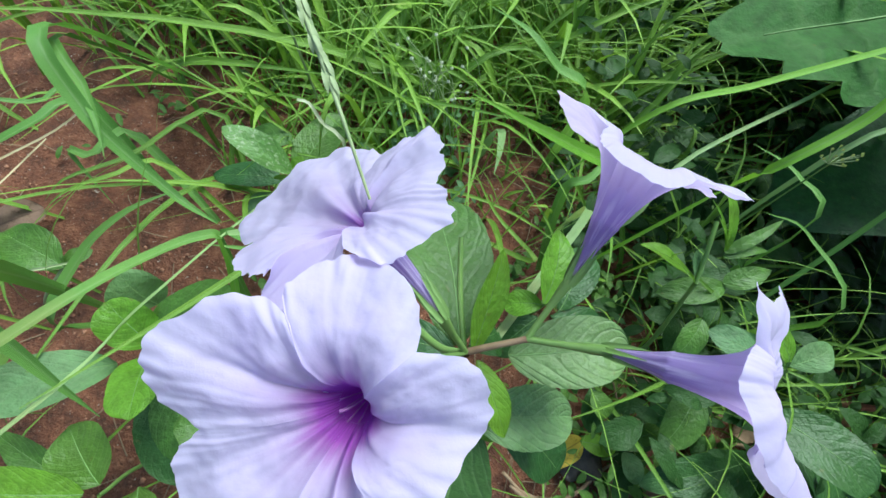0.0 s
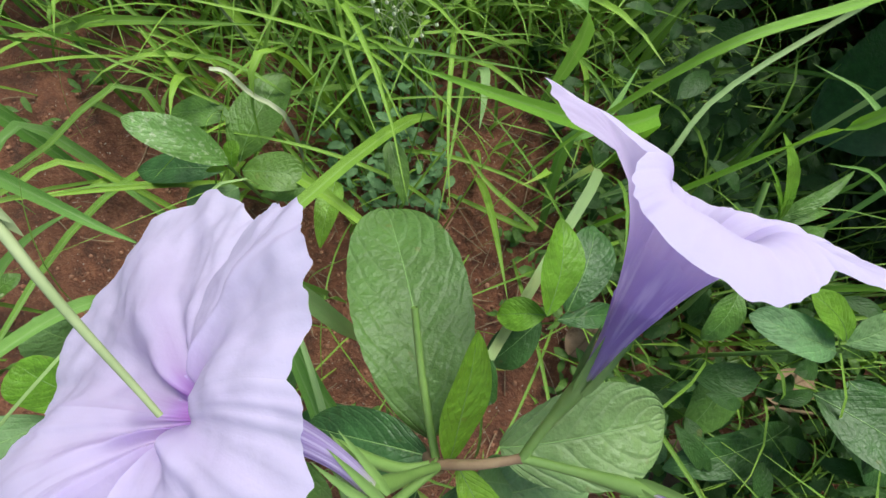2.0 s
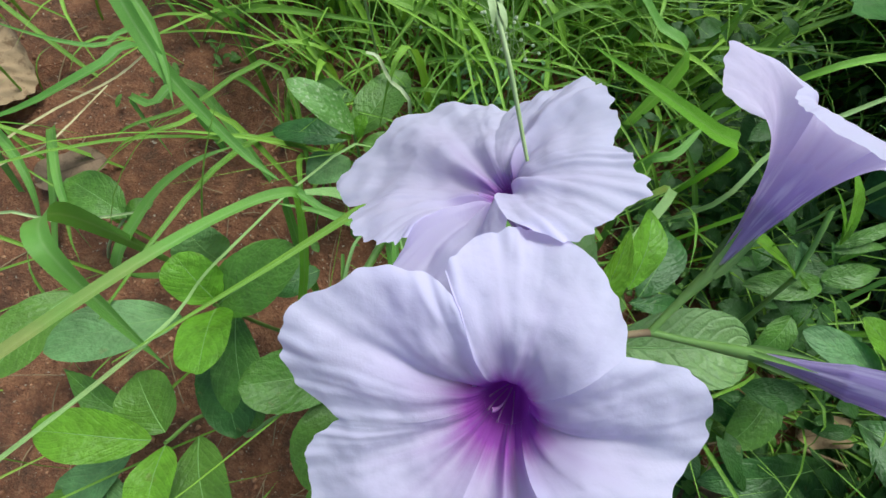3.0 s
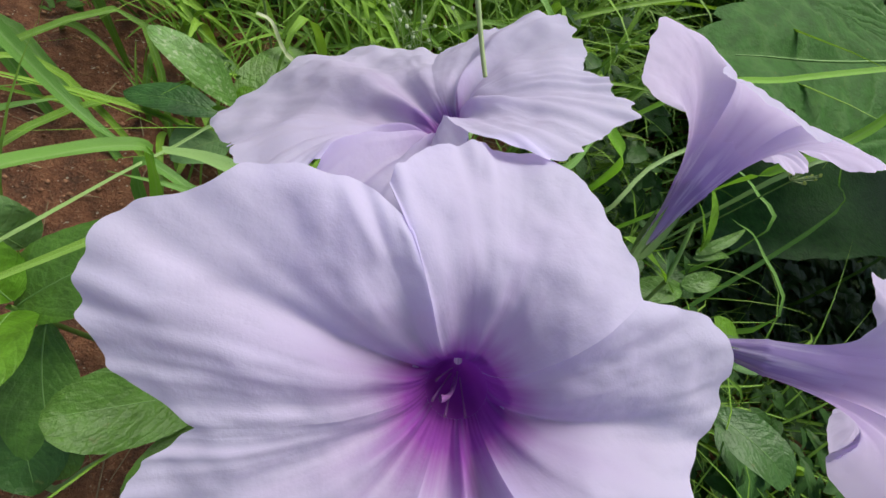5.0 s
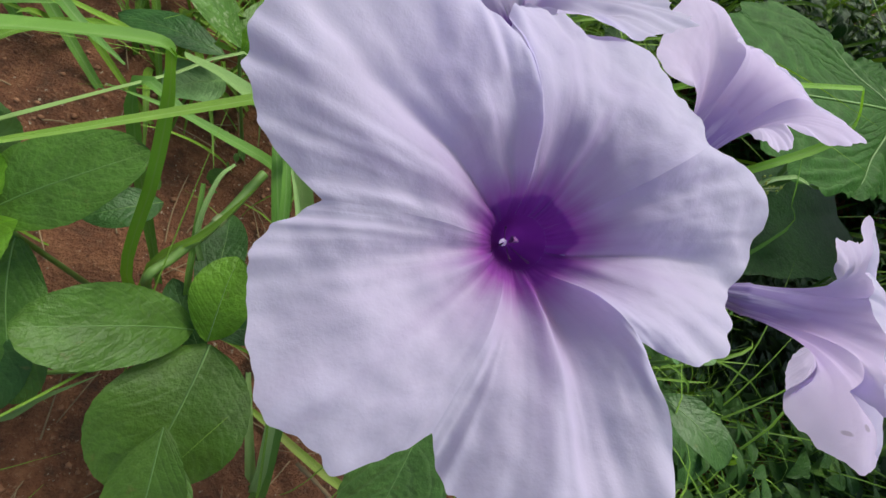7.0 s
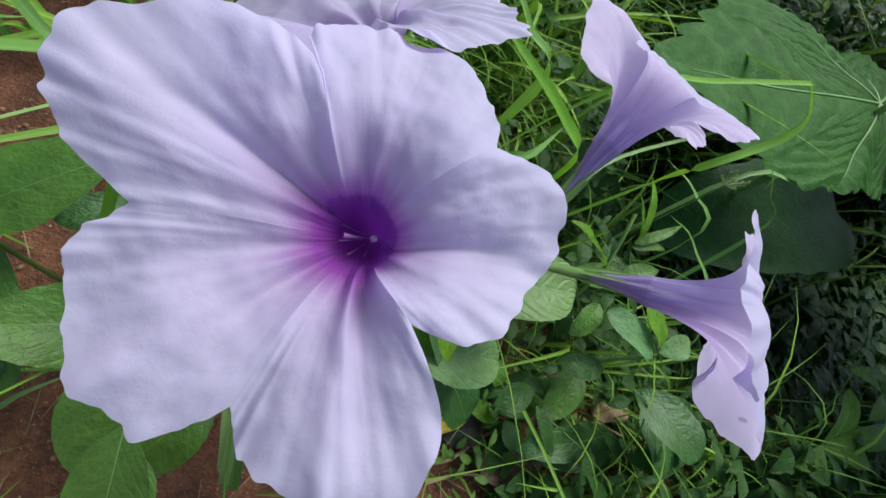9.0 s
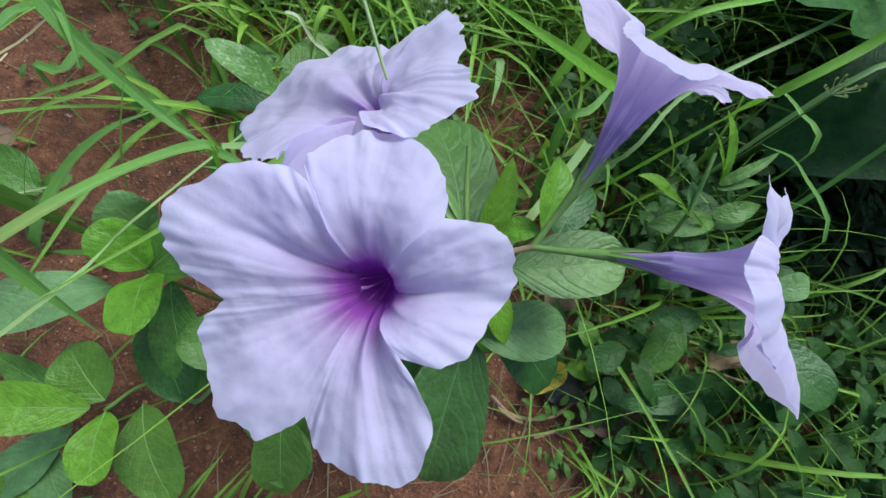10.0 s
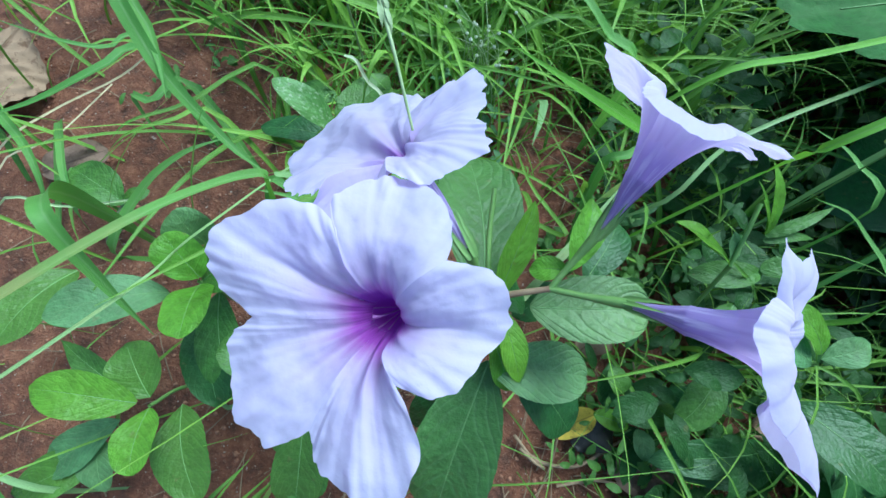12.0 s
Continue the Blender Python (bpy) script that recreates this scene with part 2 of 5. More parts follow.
# ---- building blocks ----
def part(name, data, material, parent, label=""):
    """Links a bmesh, or (points, faces, uvs), as one mesh under a thing or a part."""
    me = bpy.data.meshes.new(name)
    if isinstance(data, bmesh.types.BMesh):
        data.to_mesh(me)
        data.free()
    else:
        points, faces, uvs = data
        me.from_pydata([tuple(p) for p in points], [], faces)
        if uvs is not None:
            layer = me.uv_layers.new(name="UVMap")
            loops = np.empty(len(me.loops), dtype=np.int32)
            me.loops.foreach_get("vertex_index", loops)
            layer.data.foreach_set("uv", np.asarray(uvs, dtype=np.float32)[loops].ravel())
    me.materials.append(material)
    me.polygons.foreach_set("use_smooth", [True] * len(me.polygons))
    me.update()
    ob = new(name, me)
    if parent is not None:
        ob.parent = parent
    if label:
        tagged(ob, label)
    return ob


def thing(name, at, label, category, group=""):
    e = new(name)
    e.location, e.empty_display_size = at, 0.01
    return tagged(e, label, category, group)


def origin(parent):
    """The place of a thing or part, for meshes whose points are given in the world."""
    p, at = parent, Vector()
    while p is not None:
        at, p = at + p.location, p.parent
    return at


def strip(points, uvs, rows, cols, closed=False):
    """Faces of a grid of rows x cols points."""
    faces = []
    for r in range(rows - 1):
        for c in range(cols if closed else cols - 1):
            a, b = r * cols + c, r * cols + (c + 1) % cols
            faces.append((a, b, b + cols, a + cols))
    return points, faces, uvs


def curve(p, t):
    """A point and direction on the Bezier curve through the control points p."""
    pts = [Vector(q) for q in p]
    while len(pts) > 2:
        pts = [a.lerp(b, t) for a, b in zip(pts, pts[1:])]
    return pts[0].lerp(pts[1], t), (pts[1] - pts[0]).normalized()


def spline(p, t):
    """A point and direction on the smooth curve that passes through all points p."""
    pts = [Vector(q) for q in p]
    pts = [pts[0] * 2 - pts[1]] + pts + [pts[-1] * 2 - pts[-2]]
    x = min(max(t, 0.0), 1.0) * (len(pts) - 3)
    i = min(int(x), len(pts) - 4)
    u = x - i
    a, b, c, d = pts[i : i + 4]
    place = 0.5 * (2 * b + (c - a) * u + (2 * a - 5 * b + 4 * c - d) * u * u + (3 * b - a - 3 * c + d) * u**3)
    way = 0.5 * ((c - a) + 2 * (2 * a - 5 * b + 4 * c - d) * u + 3 * (3 * b - a - 3 * c + d) * u * u)
    return place, way.normalized()


def frame_of(direction, up=(0, 0, 1), roll=0.0):
    a = Vector(direction).normalized()
    side = a.cross(Vector(up))
    if side.length < 0.05:
        side = a.cross(Vector((0, 1, 0)))
    side.normalize()
    n = side.cross(a)
    if roll:
        q = Matrix.Rotation(radians(roll), 3, a)
        side, n = q @ side, q @ n
    return side, n


def leaf_data(base, tip, width, at, roll=0.0, arch=0.1, fold=0.15, a=0.75, b=0.7, rows=23, cols=9, teeth=0.010, wave=0.05, quilt=0.009, seed=0, spine=None):
    """A leaf from base to tip: outline s^a (1-s)^b, folded at the midrib and arched."""
    base, tip = Vector(base), Vector(tip)
    axis = tip - base
    side, n = frame_of(axis, roll=roll)
    top = (a / (a + b)) ** a * (b / (a + b)) ** b
    rnd = random.Random(seed)
    ph = [rnd.uniform(0, 6.28) for _ in range(4)]
    pts, uvs = [], []
    for i in range(rows):
        s = i / (rows - 1)
        e = min(max(s, 0.004), 0.997)
        w = width * 0.5 * e**a * (1 - e) ** b / top
        w = max(w, width * 0.02)
        mid = base + axis * s + n * (arch * axis.length * 4 * s * (1 - s)) + side * (0.03 * axis.length * math.sin(s * 3 + ph[3]))
        if spine is not None:
            spine.append(mid + n * 0.00008)
        for j in range(cols):
            u = 2 * j / (cols - 1) - 1
            k = w * (1 + teeth * math.sin(s * 70 + ph[2]) * abs(u) ** 3)
            lift = fold * abs(u) * w + wave * width * math.sin(s * 9 + ph[0] + u) * u * u
            lift += quilt * width * math.cos((s - 0.28 * abs(u)) * 50 + ph[1] + 2.2 * noise.noise((s * 7, u * 3, ph[0] * 9))) * (0.7 + noise.noise((s * 11, u * 5, ph[1] * 9))) * (1 - abs(u)) * abs(u) * 4
            pts.append(mid + side * (u * k) + n * lift - at)
            uvs.append((u * 0.5 + 0.5, s))
    return strip(pts, uvs, rows, cols)


COUNT = [0]


def leaf(plant, base, tip, width, mat=None, name="leaf", label="", **how):
    COUNT[0] += 1
    spine = []
    ob = part(name, leaf_data(base, tip, width, origin(plant), seed=COUNT[0], spine=spine, **how), mat or LEAF, plant, label)
    if name in ("leaf", "toothed_leaf") and 0.007 < width < 0.12:
        part("midrib", tube_data(spine[:-2:2], (width * 0.011, width * 0.007, width * 0.003), origin(plant), 12, 6, path=spline), RIB, ob)
    return ob


def blade_data(ctrl, width, at, roll=0.0, fold=0.35, rows=14, twist=0.0, taper=1.0, start=0.55, path=curve):
    pts, uvs = [], []
    for i in range(rows):
        s = i / (rows - 1)
        p, d = path(ctrl, s)
        side, n = frame_of(d, roll=roll + twist * s)
        w = width * 0.5 * min(1, start + 2.5 * s) * max(1 - s**2.2 * taper, 0.03)
        for u in (-1, -0.5, 0, 0.5, 1):
            pts.append(p + side * u * w + n * (abs(u) * fold * w) - at)
            uvs.append((u * 0.5 + 0.5, s))
    return strip(pts, uvs, rows, 5)


def tube_data(ctrl, radii, at, rows=16, cols=10, ribs=0.0, knots=(), path=curve):
    pts, uvs = [], []
    ref = None
    for i in range(rows):
        s = i / (rows - 1)
        p, d = path(ctrl, s)
        ref = d.orthogonal() if ref is None else (ref - d * ref.dot(d))
        ref.normalize()
        other = d.cross(ref)
        r = float(np.interp(s, np.linspace(0, 1, len(radii)), radii))
        for k in knots:
            r *= 1 + 0.45 * math.exp(-((s - k) / 0.025) ** 2)
        for j in range(cols):
            th = 2 * math.pi * j / cols
            q = r * (1 + ribs * math.cos(5 * th))
            pts.append(p + ref * (q * math.cos(th)) + other * (q * math.sin(th)) - at)
            uvs.append((j / cols, s))
    return strip(pts, uvs, rows, cols, True)


def stem(plant, ctrl, r0, r1, mat=None, name="stem", label="", knots=(), rows=16):
    return part(name, tube_data(ctrl, (r0, r1), origin(plant), rows, 8, 0, knots, spline), mat or STEM, plant, label)


# ---- ground ----
def ground_height(x, y):
    v = Vector((x, y, 0))
    h = 0.010 * noise.noise(v * 6) + 0.005 * noise.noise(v * 21) + 0.0022 * noise.noise(v * 70)
    # hollow added on the right so that the ground there falls into shade
    drop = min(max((x - 0.2) / 0.22, 0), 1) * min(max((y + 0.06) / 0.14, 0), 1) * min(max((0.55 - y) / 0.2, 0), 1) * min(max((2.6 - x) / 1.2, 0), 1)
    return h - 0.004 - 0.22 * drop * drop * (3 - 2 * drop)


def axis_steps(lo, hi, step, far):
    near = list(np.arange(lo, hi, step))
    out, d, x = [], step, hi
    while x < far:
        out.append(x)
        d *= 1.35
        x += d
    back, d, x = [], step, lo - step
    while x > -far:
        back.append(x)
        d *= 1.35
        x -= d
    return back[::-1] + near + out


def build_ground():
    xs, ys = axis_steps(-0.42, 0.5, 0.005, 60), axis_steps(-0.22, 0.5, 0.005, 60)
    pts = [(x, y, ground_height(x, y)) for y in ys for x in xs]
    ob = part("ground", strip(pts, None, len(ys), len(xs)), SOIL, None)
    tagged(ob, "bare reddish-brown soil with crumbs and litter", "soil", kind="structure")


build_ground()


def lump(rnd, at, size):
    """A crumb: an uneven octahedron with a cut equator."""
    pts = []
    for z, n, r in ((-0.5, 4, 0.6), (0.15, 5, 1.0), (0.7, 4, 0.55)):
        for k in range(n):
            th = 2 * math.pi * (k + rnd.random() * 0.5) / n
            q = r * rnd.uniform(0.75, 1.2)
            pts.append(at + Vector((q * math.cos(th), q * math.sin(th), z * rnd.uniform(0.7, 1.1))) * size)
    f = [(0, 4, 5, 1), (1, 5, 6), (1, 6, 2), (2, 6, 7), (2, 7, 3), (3, 7, 8), (3, 8, 4, 0), (3, 2, 1, 0)]
    f += [(4, 9, 10, 5), (5, 10, 6), (6, 10, 11), (6, 11, 7), (7, 11, 12), (7, 12, 8), (8, 12, 9, 4), (9, 12, 11, 10)]
    return pts, f


def build_crumbs():
    rnd = random.Random(4)
    pts, faces = [], []
    for _ in range(11000):
        x, y = rnd.uniform(-0.45, 0.35), rnd.uniform(-0.18, 0.4)
        size = 0.0003 + 0.002 * rnd.random() ** 6
        p, f = lump(rnd, Vector((x, y, ground_height(x, y) + size * 0.2)), size)
        faces += [tuple(i + len(pts) for i in q) for q in f]
        pts += p
    ob = part("soil_crumbs", (pts, faces, None), STONE, None)
    tagged(ob, "loose reddish crumbs and grit lying on the soil", "soil crumbs", kind="stuff")


build_crumbs()


# ---- flowers ----
def flower(label, node, base, foot, tube_axis, limb, axis, notches, lobes, mouth=0.0027, flare=0.008, widen=1.25, swells=(0.001,) * 5, blush=0.0, ruffle=1.0, frill=1.0, stigma=0.0, inner=0.0, folds=(1, 1, 1, 1, 1), spread=0.5, seed=1):
    """A trumpet: a ribbed tube from base to foot, a throat, five ruffled petals that flare out to the rim, and a calyx on a stalk from node.
    foot: where the tube opens, along tube_axis. limb, axis: the middle of the rim and the way it faces. notches: where the petals part, as direction round the axis (degrees from +x), reach, lift. lobes: the outline of each petal between its two notches, in the same measures. flare, widen: the length and spread of the funnel. swells: how far each petal bulges half-way. blush: how pale the throat is. inner: where the petals take over from the funnel, in a flower that shows its outside. ruffle, frill: how crinkled the petals and how ragged their rims are. folds: a ridge (1) or a crease (-1) along the middle of each petal. spread: how early the petals turn outwards."""
    at = Vector(node)
    top = thing("flower", at, label, "flower", "purple trumpet flowers")
    b, c, mid = Vector(base), Vector(foot), Vector(limb)
    ta, n = Vector(tube_axis).normalized(), Vector(axis).normalized()
    e1 = (Vector((1, 0, 0)) - n * n.x).normalized()
    e2 = n.cross(e1)
    g1 = (e1 - ta * e1.dot(ta)).normalized()
    g2 = ta.cross(g1)
    length = (c - b).length
    ctrl = [b, b.lerp(c - ta * length * 0.5, 0.7), c - ta * length * 0.2, c]
    rnd = random.Random(seed)
    drift = Vector([rnd.uniform(-50, 50) for _ in range(3)])
    rims, spans = [], []
    for k in range(5):
        a0, a1 = notches[k], notches[(k + 1) % 5]
        turn = a1[0] - a0[0]
        turn -= 360 if turn > 0 else 0
        stations = [Vector(a0)] + [Vector(q) for q in lobes[k]] + [Vector((a0[0] + turn, a1[1], a1[2]))]
        for q, p in zip(stations[1:], stations):
            q.x = p.x + (q.x - p.x + 180) % 360 - 180
        rims.append(stations)
        spans.append((a0[0], a0[0] + turn))
    offs = [Vector([rnd.uniform(-50, 50) for _ in range(3)]) for _ in range(5)]

    def surface(k, u, s):
        """A point of petal k: u from one notch to the other, s from the throat to the rim."""
        rim = spline([(q.x, q.y * 1000, q.z * 1000) for q in rims[k]], u)[0]
        th0 = radians(spans[k][0] + (spans[k][1] - spans[k][0]) * u)
        th1 = radians(rim.x)
        inside = min(1.0, 7 * min(u, 1 - u))
        off = offs[k]
        ragged = frill * inside * (0.040 * noise.noise(off + Vector((u * 7, 0, 0))) + 0.034 * noise.noise(off + Vector((u * 19, 3, 0))) + 0.011 * noise.noise(off + Vector((u * 36, 5, 0))))
        reach, lift = rim.y / 1000, rim.z / 1000
        out1 = e1 * math.cos(th1) + e2 * math.sin(th1)
        half = 0.5 * (th0 + th1)
        out2 = e1 * math.cos(half) + e2 * math.sin(half)
        ring = g1 * math.cos(th0) + g2 * math.sin(th0)
        p0 = c + ring * mouth
        p1 = c + ring * (mouth * widen) + ta * flare
        here, before, after = swells[k], swells[k - 1], swells[(k + 1) % 5]
        swell = 0.5 * ((before + here) * (1 - u) + (here + after) * u)
        swell += (here - swell) * math.sin(math.pi * u) ** 2
        p2 = mid + out2 * (reach * spread) + n * (lift * 0.4 + swell)
        p3 = mid + out1 * reach + n * lift
        q = 1 - s
        p = p0 * q**3 + p1 * (3 * q * q * s) + p2 * (3 * q * s * s) + p3 * s**3
        p = p + out1 * (reach * ragged * s**5)
        grow = min(1.0, max(0.0, (s - 0.12) / 0.35))
        v = drift + (p - mid) * 100
        polar = drift + Vector((math.cos(th0) * 3.2, math.sin(th0) * 3.2, s * 1.5))
        h = grow * (0.0014 * noise.noise(v * 0.8) + 0.0009 * noise.noise(v * 1.7) + 0.00026 * noise.noise(v * 3.6) + 0.0001 * noise.noise(v * 8.0))
        h += grow * (0.0003 * noise.noise(polar * 1.6) + 0.00022 * s**3 * noise.noise(drift + Vector((math.cos(th0) * 15, math.sin(th0) * 15, s * 6))))
        w = u - 0.5 + 0.03 * math.sin(5 * s + off.x)
        fade = min(1.0, s * 4) * max(0.0, 1 - s * 0.95)
        h += folds[k] * fade * (0.0017 * math.exp(-((w / 0.085) ** 2)) - 0.0014 * math.exp(-(((abs(w) - 0.2) / 0.1) ** 2)))
        if folds[k] < 0:
            h -= min(1.0, s * 5) * max(0.0, 1 - s) ** 0.5 * 0.0009 * math.exp(-((w / 0.03) ** 2))
        h += inside * s**3 * (0.0013 * noise.noise(off + Vector((u * 6, 9, s))) + 0.0007 * noise.noise(off + Vector((u * 17, 2, s * 2))))
        return p + n * (h * ruffle) + ta * (0.00012 * math.cos(60 * u) * max(0, 1 - 3 * s))

    # tube and the outside of the funnel
    pts, uvs, low, high, cols = [], [], 22, 14, 150
    for i in range(low + high):
        s = i / (low - 1)
        for j in range(cols):
            k, u = j // 30, (j % 30) / 30
            if i < low:
                p, d = curve(ctrl, s)
                f1 = (g1 - d * g1.dot(d)).normalized()
                th = radians(spans[k][0] + (spans[k][1] - spans[k][0]) * u)
                r = float(np.interp(s, (0, 0.2, 0.5, 0.8, 1), (0.0013, 0.0015, 0.0022, mouth * 0.88 + 0.0002, mouth + 0.0004)))
                r *= 1 + 0.05 * math.cos(10 * th) * s
                q = p + (f1 * math.cos(th) + d.cross(f1) * math.sin(th)) * r
            else:
                s2 = (inner or 0.2) * (i - low + 1) / high
                q = surface(k, u, s2)
                away = q - (c + ta * (q - c).dot(ta))
                q = q + away.normalized() * 0.0003 * max(0, 1 - 3.4 * s2)
            pts.append(q - at)
            uvs.append((j / cols, min(1.0, i / (low + high - 1))))
    part("corolla_tube", strip(pts, uvs, low + high, cols, True), TUBE, top, "violet funnel with paler veins")
    deep = [c - ta * q for q in (0.011, 0.005, 0)]
    pts, faces, uvs = tube_data(deep, (0.0006, mouth * 0.7, mouth), at, 12, 40)
    part("throat", (pts, faces, [(0.3, blush)] * len(pts)), PETAL, top, "deep purple throat")
    # petals
    for k in range(5):
        rows, cols = 60, 121
        pts, uvs = [], []
        for i in range(rows):
            s = inner + (1 - inner) * i / (rows - 1)
            for j in range(cols):
                u = j / (cols - 1)
                pts.append(surface(k, u, s) - at)
                uvs.append((u, blush + (1 - blush) * s))
        part("petal", strip(pts, uvs, rows, cols), PETAL, top, "ruffled lavender petal, purple at the throat" if k == 0 else "")
    # calyx and stalk
    d0 = (curve(ctrl, 0.15)[0] - b).normalized()
    side, nn = frame_of(d0)
    for k in range(5):
        th = 2 * math.pi * k / 5
        out = side * math.cos(th) + nn * math.sin(th)
        a0 = b - d0 * 0.003 + out * 0.0012
        part("sepal", blade_data([a0, a0 + d0 * 0.006 + out * 0.0012, a0 + d0 * 0.013 + out * 0.0016], 0.0016, at, rows=7), STEM, top)
    bend = at.lerp(b, 0.5) + Vector((0, 0, -0.002))
    part("stalk", tube_data([at, bend, b - d0 * 0.002, b + d0 * 0.001], (0.0010, 0.0010, 0.0016, 0.0014), at, 12, 8), STEM, top)
    # stamens and stigma
    p0 = c - ta * 0.006
    for k in range(4):
        th = radians(150 + 50 * k)
        out = g1 * math.cos(th) + g2 * math.sin(th)
        part("stamen", tube_data([p0 + out * 0.0008, c - ta * 0.001 + out * mouth * 0.6, c + ta * (stigma - 0.001) + out * mouth * 0.75], (0.00011, 0.00011, 0.00018), at, 8, 5), LILAC, top)
    part("stigma", tube_data([p0, c, c + ta * stigma - g1 * 0.0004, c + ta * (stigma + 0.0006) - g1 * 0.0016], (0.00013, 0.00014, 0.00022, 0.00045), at, 10, 8), LILAC, top, "pale stigma")
    return top


def seed_stalk():
    """A grass stalk with a spike of small pale seeds, bowed over one flower."""
    tip, mid, high = Vector((-0.0068, 0.0366, 0.2490)), Vector((-0.0150, 0.0560, 0.2590)), Vector((-0.0330, 0.0960, 0.2700))
    ctrl = [Vector((-0.075, 0.24, ground_height(-0.075, 0.24))), Vector((-0.078, 0.215, 0.16)), Vector((-0.060, 0.155, 0.255)), high, mid, tip]
    top = thing("seed_stalk", ctrl[0], "pale green grass stalk with a seed spike, bowed", "grass stalk")
    stem(top, ctrl, 0.0010, 0.0003, STRAWGREEN, "stalk", rows=40)
    rnd = random.Random(7)
    for k in range(70):
        p, d = spline(ctrl, 0.40 + 0.40 * k / 70)
        th = rnd.uniform(0, 6.28)
        side, n = frame_of(d)
        out = side * math.cos(th) + n * math.sin(th)
        a = p + out * 0.0005
        part("seed", leaf_data(a, a + d * 0.0048 + out * 0.0006, 0.0010, ctrl[0], rows=5, cols=3, teeth=0, arch=0.15, seed=k), STRAWGREEN, top)


STALK_NODE, FORK_NODE = (0.0206, 0.0116, 0.1985), (0.0373, 0.0145, 0.2080)
flower(
    "large lavender trumpet flower with a purple throat, facing up", STALK_NODE, (0.0040, 0.0065, 0.2150), (-0.0072, -0.0022, 0.2415), (-0.36, -0.34, 0.86), (-0.010, -0.0045, 0.249), (-0.25, -0.20, 0.95),
    [(185, 0.0223, 0.0032), (110, 0.0175, 0.0052), (40, 0.0191, 0.0060), (-46, 0.0125, 0.0060), (-111, 0.0223, 0.0021)],
    [
        [(173, 0.0290, 0.0060), (161, 0.0318, 0.0084), (142, 0.0284, 0.0085), (123, 0.0246, 0.0064)],
        [(112, 0.0232, 0.0050), (96, 0.0275, 0.0005), (79, 0.0282, -0.0015), (58, 0.0252, 0.0020)],
        [(25, 0.0248, 0.0040), (10, 0.0260, 0.0011), (-7, 0.0230, 0.0015), (-29, 0.0195, 0.0060)],
        [(-53, 0.0225, 0.0070), (-70, 0.0303, 0.0060), (-84, 0.0282, 0.0065), (-102, 0.0262, 0.0035)],
        [(-121, 0.0290, 0.0020), (-136, 0.0306, 0.0021), (-156, 0.0295, 0.0016), (-168, 0.0265, 0.0025)],
    ],
    mouth=0.0036, flare=0.0085, widen=1.6, swells=(0.003, 0.0095, 0.0055, 0.0045, 0.003), stigma=0.003, folds=(-1, 0.7, -1.3, 1.2, 0.8), seed=3,
)
flower(
    "lavender trumpet flower leaning away, behind another bloom", STALK_NODE, (0.0095, 0.0190, 0.2250), (-0.0075, 0.0345, 0.2375), (-0.60, 0.25, 0.75), (-0.0145, 0.0390, 0.2365), (-0.581, 0.369, 0.725),
    [(72, 0.0255, -0.0037), (-16, 0.0262, -0.0006), (-69, 0.0215, 0.0045), (-119, 0.0200, 0.0055), (178, 0.0240, 0.0040)],
    [
        [(50, 0.0262, -0.0010), (34, 0.0277, 0.0005), (18, 0.0282, 0.0009), (0, 0.0275, 0.0000)],
        [(-24, 0.0305, -0.0015), (-34, 0.0322, -0.0022), (-48, 0.0308, -0.0010), (-60, 0.0300, 0.0019)],
        [(-84, 0.0260, 0.0020), (-105, 0.0330, -0.0020), (-128, 0.0340, -0.0040), (-126, 0.0260, 0.0020)],
        [(-129, 0.0220, 0.0058), (-143, 0.0235, 0.0060), (-158, 0.0248, 0.0060), (-172, 0.0265, 0.0050)],
        [(166, 0.0360, 0.0020), (152, 0.0434, 0.0013), (136, 0.0425, 0.0010), (120, 0.0475, 0.0010), (104, 0.0440, -0.0020), (86, 0.0320, -0.0030)],
    ],
    mouth=0.0025, flare=0.006, swells=(0.003, 0.004, 0.002, 0.002, 0.003), blush=0.2, ruffle=0.85, frill=1.4, stigma=0.001, folds=(1.5, 1.4, 1.2, 1.4, 1.5), seed=5,
)
flower(
    "lavender trumpet flower seen from the side, pointing away", FORK_NODE, (0.0477, 0.0304, 0.2204), (0.0539, 0.0426, 0.2299), (0.37, 0.73, 0.57), (0.0615, 0.0575, 0.2415), (0.45, 0.68, 0.58),
    [(181, 0.0131, 0.0000), (88, 0.0140, -0.0020), (18, 0.0145, -0.0020), (-24, 0.0135, 0.0000), (-74, 0.0165, -0.0020)],
    [
        [(166, 0.0220, 0.0015), (154, 0.0282, 0.0022), (130, 0.0262, 0.0000), (105, 0.0268, -0.0020)],
        [(70, 0.0160, -0.0030), (50, 0.0165, -0.0040), (30, 0.0160, -0.0030)],
        [(9, 0.0200, -0.0005), (-3, 0.0222, -0.0004), (-15, 0.0205, 0.0000)],
        [(-38, 0.0210, 0.0000), (-54, 0.0262, 0.0000), (-65, 0.0220, -0.0010)],
        [(-91, 0.0190, -0.0055), (-115, 0.0192, -0.0075), (-145, 0.0180, -0.0070), (-166, 0.0158, -0.0035)],
    ],
    mouth=0.0034, flare=0.010, widen=1.8, swells=(0.002, 0.002, 0.002, 0.003, 0.0065), blush=0.16, ruffle=0.45, frill=1.2, inner=0.3, spread=0.42, seed=8,
)
